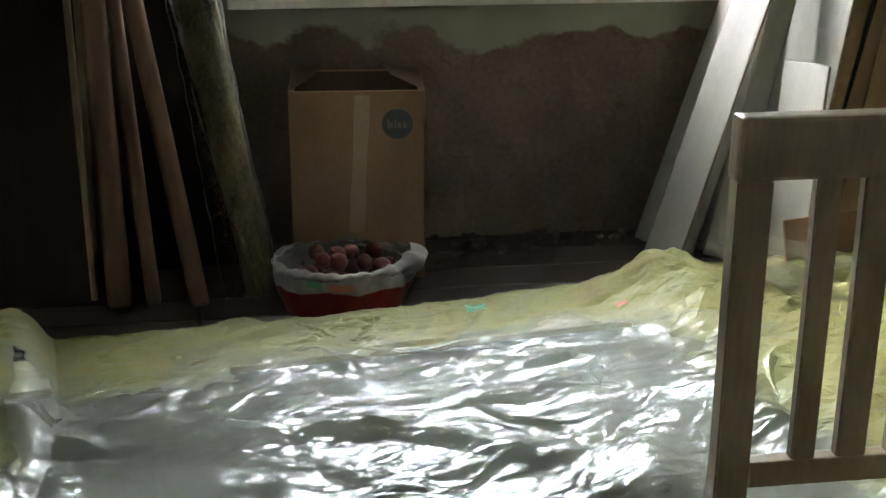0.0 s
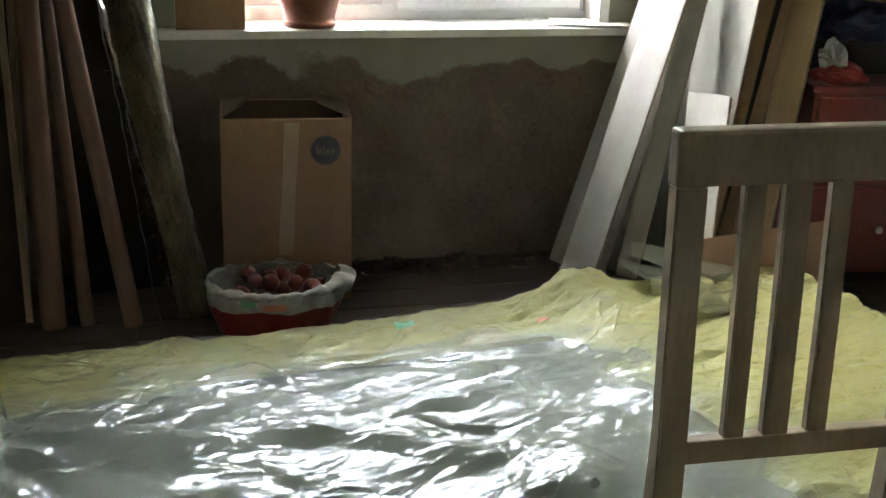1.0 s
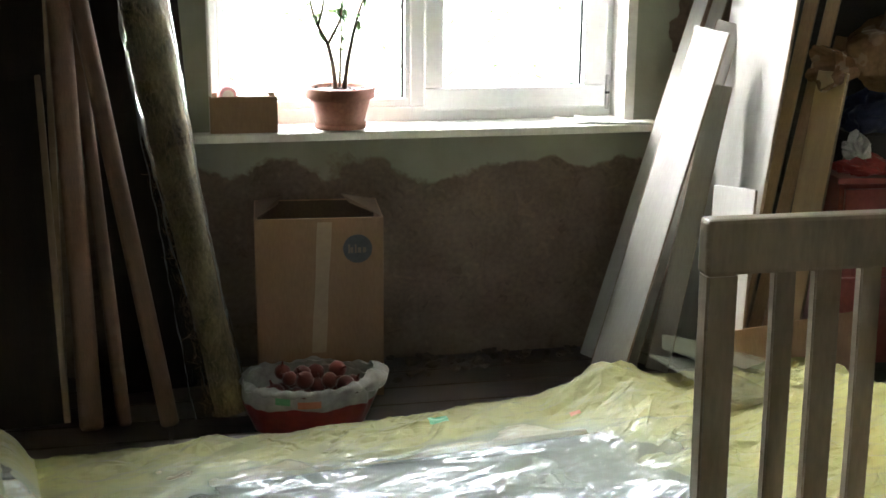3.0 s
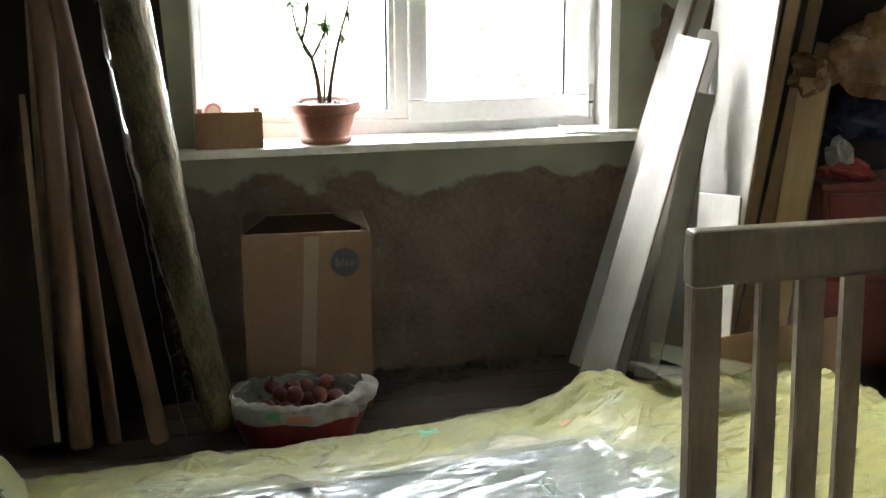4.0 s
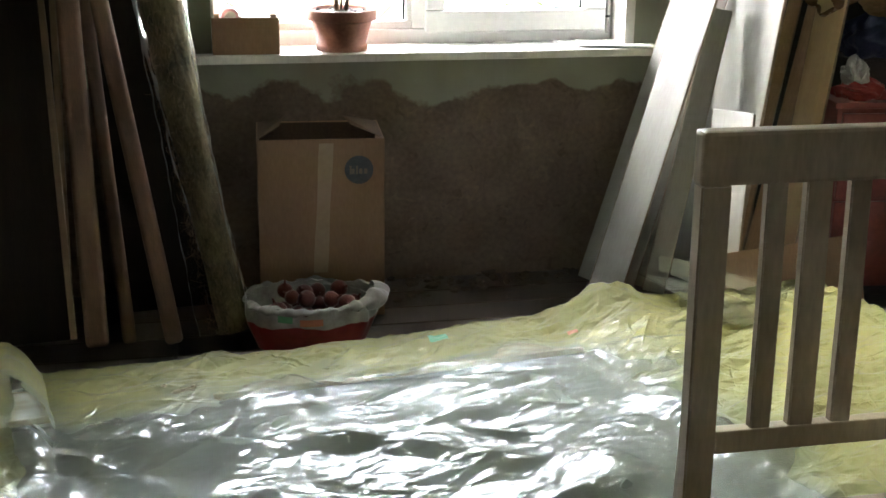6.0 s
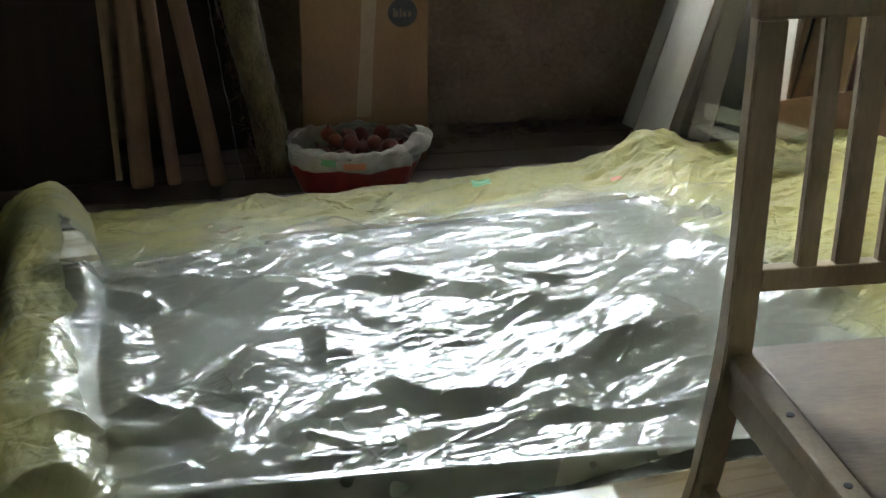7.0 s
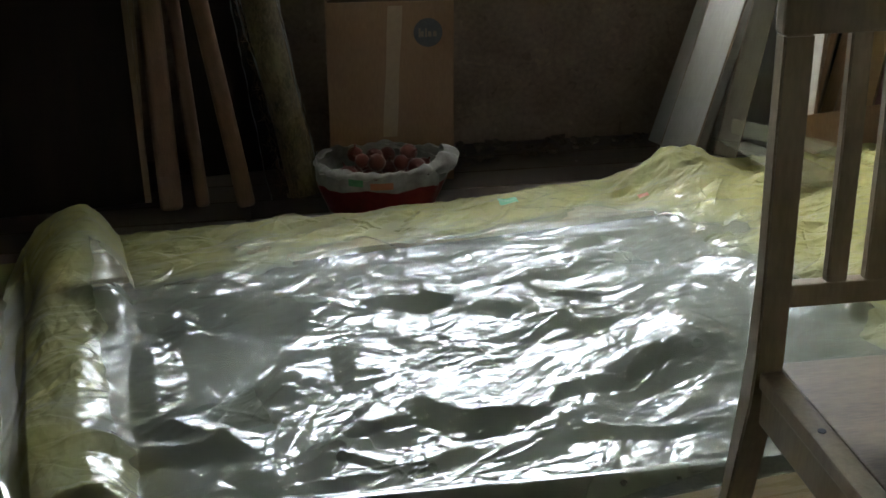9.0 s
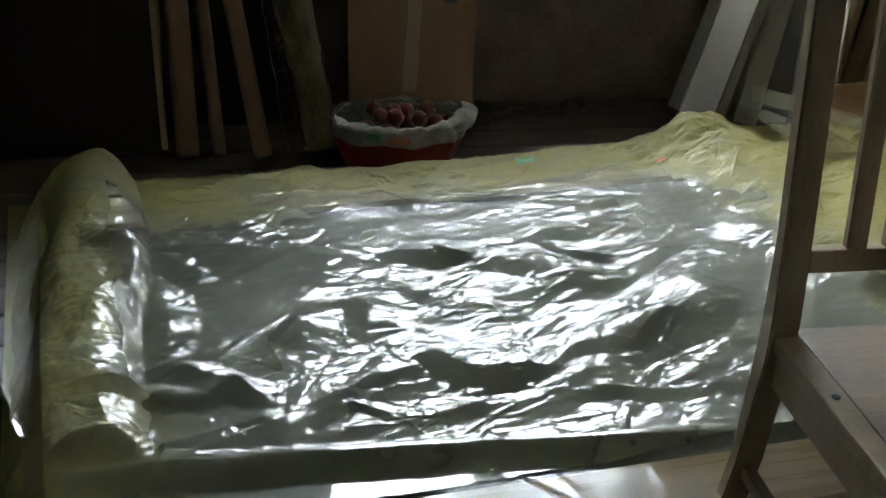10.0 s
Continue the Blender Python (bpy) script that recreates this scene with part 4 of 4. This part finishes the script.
def bed_and_film():
    yaw = 8.2
    M = pose(0.37, 1.22, 0, 0, 0, yaw)
    U0, U1, V1 = -0.56, 1.96, 1.57
    bed = thing("bed_base", M, "low pale pine bed base lying on the floor under plastic", "bed base")
    part("front_rail", boxed(U0, -0.1, 0, U1, 0.062, 0.1, bevel=0.004), PINE, bed, "wide pale pine front beam")
    part("back_rail", boxed(U0, V1 - 0.026, 0, U1, V1, 0.075, bevel=0.004), PANEL_GREY, bed, "dusty grey rail")
    part("end_rail", boxed(U0, 0.064, 0, U0 + 0.026, V1 - 0.026, 0.055, bevel=0.004), PANEL_GREY, bed, "dusty grey rail")
    part("end_rail", boxed(U1 - 0.026, 0.064, 0, U1, V1 - 0.026, 0.055, bevel=0.004), PANEL_GREY, bed, "dusty grey rail")
    part("ledge_board", boxed(U0 + 0.03, V1 - 0.2, 0.05, U1 - 0.03, V1 - 0.028, 0.068, bevel=0.003), PINE, bed, "pale board along the far side")
    part("end_board", boxed(1.36, 0.064, 0.04, U1 - 0.028, V1 - 0.21, 0.058, bevel=0.003), PINE, bed, "pale board at the far end")
    part("panel", boxed(U0 + 0.028, 0.064, 0.0, U1 - 0.028, V1 - 0.21, 0.03), PANEL_GREY, bed, "dusty grey inner panel")
    # upright cardboard at the far end of the bed
    w = thing("cardboard_sheet", pose(2.03, 3.0, 0.0, 0, 0, 14), "flat brown cardboard sheet standing at the bed end", "cardboard")
    b = boxed(-0.28, 0, 0, 0.28, 0.007, 0.235, bevel=0.002)
    sh = part("sheet", b, CARD, w)
    sh.matrix_local = pose(0, 0, 0, -14)

    # one crumpled sheet over the whole base
    sheet = thing("plastic_sheet", M, "crumpled glossy polythene sheet with yellowed edges over the bed base", "plastic sheet")
    Ug, Vg = np.meshgrid(np.linspace(U0 - 0.10, U1 + 0.04, 1080), np.linspace(0.03, V1 + 0.17, 680))

    def stepf(x, a, b):
        t = np.clip((x - a) / (b - a), 0, 1)
        return t * t * (3 - 2 * t)

    def blob(u, v, ru, rv):
        return np.exp(-((Ug - u) / ru) ** 2 - ((Vg - v) / rv) ** 2)

    back = stepf(Vg + 0.02 * smooth_noise(Ug, Vg, 4, 31), 1.30, 1.42)
    left = stepf(-Ug, 0.34, 0.44)
    right = stepf(Ug, 0.98, 1.2)
    Z = 0.112 + 0.006 * smooth_noise(Ug, Vg, 3.0, 51)
    Z = Z * (1 - back) + back * (0.088 + 0.006 * smooth_noise(Ug, Vg, 4.5, 32))
    Z = Z - 0.014 * stepf(Vg, 0.95, 1.2) * (1 - back) + 0.02 * right
    # raised far corner
    Z += 0.065 * blob(1.26, 1.56, 0.13, 0.16)
    # the film is rolled up along the end
    roll = np.clip(1 - np.abs((Ug + 0.50 - 0.06 * stepf(Vg, 0.6, 1.4) + 0.015 * smooth_noise(Ug, Vg, 6, 36)) / 0.115) ** 2.6, 0, 1)
    Z += roll * (0.055 + 0.055 * stepf(Vg, 0.85, 1.4)) * stepf(-Vg, -1.66, -1.52) * stepf(Vg, 0.05, 0.3)

    # crumpling: large facets, then smaller ones inside them
    calm = 1 - 0.72 * blob(-0.10, 0.80, 0.2, 0.17) - 0.45 * blob(0.0, 1.2, 0.45, 0.16) - 0.5 * blob(0.86, 0.38, 0.16, 0.14) - 0.3 * blob(1.0, 1.1, 0.2, 0.2)
    busy = 0.5 + 0.75 * blob(0.45, 0.6, 0.42, 0.36) + 0.5 * blob(-0.34, 0.72, 0.1, 0.36) + 0.35 * back + 0.2 * right
    Z += calm * (0.0085 * facets(Ug, Vg, 0.30, 0.13, 0.12, 61) + 0.0085 * busy * facets(Ug, Vg, 0.115, 0.048, 0.22, 63))
    Z += calm * busy * (0.0024 * facets(Ug, Vg, 0.06, 0.024, 0.3, 65) + 0.0007 * facets(Ug, Vg, 0.022, 0.011, 0.4, 67))
    Z += (back * 0.9 + 0.7 * right) * 0.0085 * facets(Ug, Vg, 0.075, 0.04, 0.5, 71)
    Z += (back + right) * 0.003 * facets(Ug, Vg, 0.03, 0.016, 0.2, 72)
    Z += left * (0.017 * facets(Ug, Vg, 0.08, 0.17, 0.2, 73) + 0.0045 * facets(Ug, Vg, 0.035, 0.06, -0.4, 75) + 0.001 * facets(Ug, Vg, 0.014, 0.02, 0.3, 76)) * (1 - 0.6 * stepf(Vg, 1.0, 1.3))

    # thin sharp creases
    Z += calm * (0.4 + 0.6 * busy) * (tents(Ug, Vg, 900, 81, 0.0030, 0.012, 0.12, 0.3, 0.35) - tents(Ug, Vg, 700, 82, 0.0026, 0.011, 0.11, 0.1, 0.5))
    Z += calm * (tents(Ug, Vg, 1500, 83, 0.0009, 0.005, 0.035, 0.3, 0.7) + tents(Ug, Vg, 90, 84, 0.009, 0.03, 0.13, 0.25, 0.5))

    def fold(u0, v0, u1, v1, height, far, near):
        """One straight fold with flat flanks, reaching far behind and near in front."""
        du, dv = u1 - u0, v1 - v0
        L = math.hypot(du, dv)
        du, dv = du / L, dv / L
        s = (Ug - u0) * du + (Vg - v0) * dv
        q = (Vg - v0) * du - (Ug - u0) * dv + 0.006 * np.sin(s * 17 + u0 * 9) + 0.003 * np.sin(s * 43 + v0 * 7)
        ends = np.clip((s + 0.04) / 0.10, 0, 1) * np.clip((L + 0.04 - s) / 0.10, 0, 1)
        return height * ends * np.clip(1 - np.where(q > 0, q / far, -q / near), 0, 1)

    # long folds across the middle
    for f in ((-0.36, 1.10, -0.20, 1.03, 0.020, 0.06, 0.10), (-0.22, 1.04, 0.10, 0.93, 0.026, 0.06, 0.13), (0.08, 0.93, 0.34, 0.90, 0.016, 0.10, 0.05),
              (0.32, 0.90, 0.60, 0.69, 0.022, 0.12, 0.045), (0.24, 1.38, 0.30, 1.20, 0.020, 0.04, 0.03), (0.05, 1.00, 0.33, 1.14, 0.014, 0.08, 0.03),
              (0.50, 0.95, 0.84, 1.03, 0.018, 0.07, 0.05), (0.60, 1.10, 0.86, 1.16, 0.012, 0.05, 0.03), (0.30, 1.22, 0.62, 1.27, 0.010, 0.05, 0.03)):
        Z += fold(*f)
    # peaks and folds in the near half
    for f in ((-0.10, 0.30, 0.11, 0.50, 0.030, 0.05, 0.10), (0.11, 0.50, 0.22, 0.38, 0.022, 0.10, 0.05), (0.20, 0.385, 0.46, 0.32, 0.028, 0.14, 0.06),
              (0.25, 0.34, 0.46, 0.43, 0.014, 0.09, 0.05), (0.44, 0.42, 0.83, 0.57, 0.034, 0.16, 0.10), (0.83, 0.57, 0.72, 0.68, 0.016, 0.08, 0.06),
              (-0.15, 0.55, -0.05, 0.69, 0.026, 0.05, 0.09), (-0.03, 0.72, 0.11, 0.74, 0.020, 0.05, 0.09), (0.10, 0.74, 0.04, 0.58, 0.020, 0.06, 0.05),
              (0.16, 0.81, 0.30, 0.62, 0.010, 0.06, 0.05), (0.26, 0.30, 0.70, 0.23, 0.014, 0.06, 0.03), (-0.20, 0.25, 0.34, 0.27, 0.012, 0.05, 0.04)):
        Z += fold(*f)
    # creases along the rolled end
    for f in ((-0.45, 1.08, -0.24, 0.93, 0.024, 0.06, 0.05), (-0.44, 1.12, -0.33, 0.82, 0.013, 0.06, 0.06), (-0.33, 0.84, -0.34, 0.58, 0.012, 0.06, 0.07),
              (-0.49, 0.45, -0.28, 0.43, 0.024, 0.05, 0.04), (-0.35, 0.55, -0.18, 0.40, 0.022, 0.05, 0.05), (-0.44, 0.25, -0.14, 0.33, 0.022, 0.06, 0.06),
              (-0.29, 0.42, -0.21, 0.46, 0.016, 0.03, 0.03), (1.00, 0.92, 1.12, 0.66, 0.022, 0.05, 0.07), (1.05, 0.60, 1.20, 0.50, 0.020, 0.04, 0.06)):
        Z += fold(*f)
    # the front is tucked into a taut roll that drops to the beam
    front = 0.165 - 0.15 * np.clip(Ug, -0.4, 0.75) - Vg
    near = stepf(front, -0.05, 0.0)
    Z = Z * (1 - near) + near * (0.136 + 0.003 * smooth_noise(Ug, Vg, 6, 52)) - 0.034 * stepf(front, 0.004, 0.05)
    # hems fall off outside the rails
    fall = np.maximum(U0 - 0.015 - Ug, Ug - U1 - 0.012)
    Z = Z - 1.6 * np.clip(fall, 0, 0.2) - 0.45 * np.clip(Vg - V1 - 0.005, 0, 0.2)
    inside = (Ug > U0 - 0.01) & (Ug < U1 + 0.01) & (Vg < V1 + 0.003)
    Z = np.where(inside, np.maximum(Z, np.where(Vg < 0.10, 0.1055, 0.079)), np.maximum(Z, 0.006))
    hem = 0.02 * smooth_noise(Ug, Vg, 7, 35)
    far = V1 + 0.02 + 0.10 * (1 - stepf(Ug, -0.1, 0.75)) + hem * 0.35
    keepy = ((Vg > 0.068 + hem * 0.2) & (Vg < far))[:-1, :-1]
    grid_mesh("film", Ug, Vg, Z, FILM_SHEET, sheet, "clear crinkled film, bunched and yellowed at the edges", keep=keepy, smooth=False)
    # loose edge of film that stands out beside the rolled end
    S, T = np.meshgrid(np.linspace(0, 1, 90), np.linspace(0, 1, 20))
    P0 = -0.585 + 0.012 * np.sin(9 * S) - T * (0.085 + 0.02 * np.sin(7 * S + 1)) * np.sin(np.pi * (0.1 + 0.85 * S))
    P2 = 0.125 + 0.045 * T * np.sin(np.pi * S) + 0.004 * smooth_noise(S, T * 0.3, 9, 77)
    grid_mesh("film_flap", P0, 0.36 + 0.92 * S, P2, FILM_CLEAR, sheet, "loose translucent film edge")

    # clear film drawn tightly over the front beam
    U3, V3 = np.meshgrid(np.linspace(0.05, U1 - 0.02, 520), np.linspace(-0.104, 0.066, 26))
    Z3 = 0.1025 + tents(U3, V3, 60, 81, 0.0016, 0.012, 0.11, 1.75, 0.2) + 0.0006 * smooth_noise(U3, V3, 12, 82) - 0.5 * np.clip(-0.098 - V3, 0, 1)
    grid_mesh("beam_film", U3, V3, Z3, FILM_TIGHT, sheet, "tight clear film with streaky folds")

    # stiff film corners that stick up beside the far corner
    for k, (pts, bend) in enumerate((
            (((1.495, 3.04, 0.165), (1.63, 2.66, 0.135), (1.68, 3.03, 0.135), (1.82, 2.66, 0.125)), 0.015),
            (((1.575, 3.02, 0.165), (1.93, 2.74, 0.125), (1.585, 3.05, 0.215), (1.97, 2.80, 0.15)), 0.012))):
        a, b2, c, d = (M.inverted() @ Vector(p) for p in pts)
        S, T = np.meshgrid(np.linspace(0, 1, 26), np.linspace(0, 1, 12))
        P = [(a[i] * (1 - S) + b2[i] * S) * (1 - T) + (c[i] * (1 - S) + d[i] * S) * T for i in range(3)]
        grid_mesh("film_flap", P[0], P[1], P[2] + bend * np.sin(np.pi * S) * np.sin(np.pi * T * 0.8) + 0.003 * smooth_noise(S, T, 5, 70 + k) + 0.012 * np.exp(-(T / 0.1) ** 2), FILM_CLEAR, sheet, "stiff clear film corner")
    # printed marks on the film
    for mt, uu, vv, su in ((BAG_ORANGE, 1.07, 1.41, 0.016), (BAG_GREEN, 0.70, 1.49, 0.028)):
        near = (np.abs(Ug - uu) < su) & (np.abs(Vg - vv) < su * 0.6)
        ii, jj = np.nonzero(near)
        sl = (slice(ii.min(), ii.max() + 1), slice(jj.min(), jj.max() + 1))
        grid_mesh("printed_label", Ug[sl], Vg[sl], Z[sl] + 0.0025, mt, sheet, "coloured printed label")


def chair():
    c = thing("wooden_chair", pose(0.861, 1.12, 0, 0, 0, 0), "worn greyish-beige painted wooden chair with slatted back", "chair")
    W = 0.405
    # back posts: raked legs below, upright above
    def post(x0, name):
        pts = [(0.0, 0.135), (0.20, 0.065), (0.40, 0.018), (0.47, 0.010), (0.60, 0.012), (0.80, 0.02), (0.951, 0.024)]
        b = bmesh.new()
        w, d = 0.044, 0.030
        rows = []
        for z, y in pts:
            dd = d + (0.010 if 0.3 < z < 0.55 else 0)
            rows.append([b.verts.new(v) for v in ((x0, y, z), (x0 + w, y, z), (x0 + w, y + dd, z), (x0, y + dd, z))])
        for p, q in zip(rows, rows[1:]):
            for i in range(4):
                b.faces.new((p[i], p[(i + 1) % 4], q[(i + 1) % 4], q[i]))
        b.faces.new(rows[0][::-1])
        b.faces.new(rows[-1])
        bmesh.ops.recalc_face_normals(b, faces=b.faces[:])
        bmesh.ops.bevel(b, geom=[e for e in b.edges], offset=0.003, segments=2, affect="EDGES")
        part(name, b, CHAIR, c)
    post(0.0, "back_post")
    post(W - 0.044, "back_post")
    # top rail
    b = bmesh.new()
    box(b, -0.004, 0.020, 0.950, W + 0.004, 0.052, 1.026, bevel=0.006)
    part("top_rail", b, CHAIR, c)
    part("lower_rail", boxed(0.044, 0.014, 0.552, W - 0.044, 0.036, 0.588, bevel=0.003), CHAIR, c)
    for xc, w in ((0.1135, 0.031), (0.1765, 0.039), (0.240, 0.031)):
        b = bmesh.new()
        rows = []
        for z, y in ((0.585, 0.016), (0.77, 0.02), (0.958, 0.028)):
            rows.append([b.verts.new(v) for v in ((xc - w / 2, y, z), (xc + w / 2, y, z), (xc + w / 2, y + 0.017, z), (xc - w / 2, y + 0.017, z))])
        for p, q in zip(rows, rows[1:]):
            for i in range(4):
                b.faces.new((p[i], p[(i + 1) % 4], q[(i + 1) % 4], q[i]))
        b.faces.new(rows[0][::-1])
        b.faces.new(rows[-1])
        bmesh.ops.recalc_face_normals(b, faces=b.faces[:])
        bmesh.ops.bevel(b, geom=b.edges[:], offset=0.002, segments=2, affect="EDGES")
        part("slat", b, CHAIR, c)
    # seat with raised side bars
    part("seat", boxed(0.050, -0.365, 0.432, W - 0.050, 0.045, 0.446, bevel=0.003), CHAIR_SEAT, c, "worn flat seat board")
    for x in (0.008, W - 0.050):
        sb = part("seat_bar", boxed(x, -0.375, 0.426, x + 0.036, 0.012, 0.452, bevel=0.004), CHAIR, c)
        for y in (-0.33, -0.16):
            part("screw_cap", lathe(bmesh.new(), [(0.006, 0), (0.006, 0.0015), (0.004, 0.002)], 14, Matrix.Translation((x + 0.018, y, 0.452))), SCREW, sb, "dark screw cap")
    part("front_bar", boxed(0.050, -0.377, 0.424, W - 0.050, -0.366, 0.450, bevel=0.003), CHAIR, c)
    for x in (0.014, W - 0.034):
        part("side_apron", boxed(x, -0.345, 0.365, x + 0.02, 0.012, 0.4255, bevel=0.003), CHAIR, c)
        part("side_stretcher", boxed(x, -0.345, 0.16, x + 0.02, 0.075, 0.185, bevel=0.003), CHAIR, c)
    for x in (0.004, W - 0.044):
        part("front_leg", boxed(x, -0.385, 0, x + 0.04, -0.345, 0.4255, bevel=0.004), CHAIR, c)


def rubble():
    rng = random.Random(17)
    b = bmesh.new()
    for _ in range(110):
        x, y = rng.uniform(0.78, 1.75), 3.585 - abs(rng.gauss(0, 0.09))
        s = rng.uniform(0.004, 0.018) * (1.6 if rng.random() < 0.12 else 1)
        q = bmesh.new()
        bmesh.ops.create_icosphere(q, subdivisions=1, radius=s)
        for v in q.verts:
            v.co *= rng.uniform(0.7, 1.3)
            v.co.z *= 0.6
        merge(b, q, Matrix.Translation((x, y, s * 0.35)) @ pose(0, 0, 0, 0, 0, rng.uniform(0, 360)))
    tagged(finish("plaster_rubble", b, RUBBLE), "crumbs of fallen plaster along the foot of the wall", "rubble", kind="stuff")


def outside():
    b = bmesh.new()
    bmesh.ops.create_grid(b, x_segments=8, y_segments=8, size=600, matrix=Matrix.Translation((0, 0, -5)))
    tagged(finish("ground", b, GRASS), "sunlit grass outside the window", "ground", kind="structure")
    rng = random.Random(23)
    for x, y, hgt in ((1.2, 9.5, 7.5), (4.2, 11.5, 8.0), (-0.8, 12.5, 8.5)):
        t = thing("tree", pose(x, y, -5), "sparse spring tree with thin branches and young leaves", "tree", "trees outside the window")
        tb, lv = bmesh.new(), bmesh.new()

        def grow(p, d, length, r, depth):
            pts, rad = [p], [r]
            for k in range(4):
                d = (d + Vector((rng.uniform(-0.25, 0.25), rng.uniform(-0.25, 0.25), rng.uniform(-0.05, 0.15)))).normalized()
                p = p + d * length / 4
                pts.append(p)
                rad.append(r * (1 - 0.16 * (k + 1)))
            tube(tb, pts, rad, 6 if depth < 2 else 4)
            if depth >= 3:
                for _ in range(16):
                    q = pts[rng.randrange(1, 5)] + Vector((rng.gauss(0, 0.1), rng.gauss(0, 0.1), rng.gauss(0, 0.1)))
                    e = Vector((rng.uniform(-1, 1), rng.uniform(-1, 1), rng.uniform(-0.6, 0.6))).normalized() * rng.uniform(0.03, 0.06)
                    f = e.cross(Vector((rng.uniform(-1, 1), rng.uniform(-1, 1), 1))).normalized() * 0.02
                    lv.faces.new([lv.verts.new(q + w) for w in (-e, f, e, -f)])
                return
            for _ in range(4 if depth else 7):
                k = rng.randrange(2, 5)
                nd = (d * 0.5 + Vector((rng.uniform(-1, 1), rng.uniform(-1, 1), rng.uniform(-0.2, 0.7)))).normalized()
                grow(pts[k], nd, length * rng.uniform(0.5, 0.7), rad[k] * 0.55, depth + 1)

        grow(Vector((0, 0, 0)), Vector((0, 0, 1)), hgt * 0.6, 0.12, 0)
        part("trunk", tb, BARK, t)
        tagged(part("crown", lv, SPRING, t), kind="stuff")


room()
window()
sill()
sill_things()
cardboard_box()
onion_bag()
left_stack()
fibre_roll()
right_stack()
corner_clutter()
bed_and_film()
chair()
rubble()
outside()
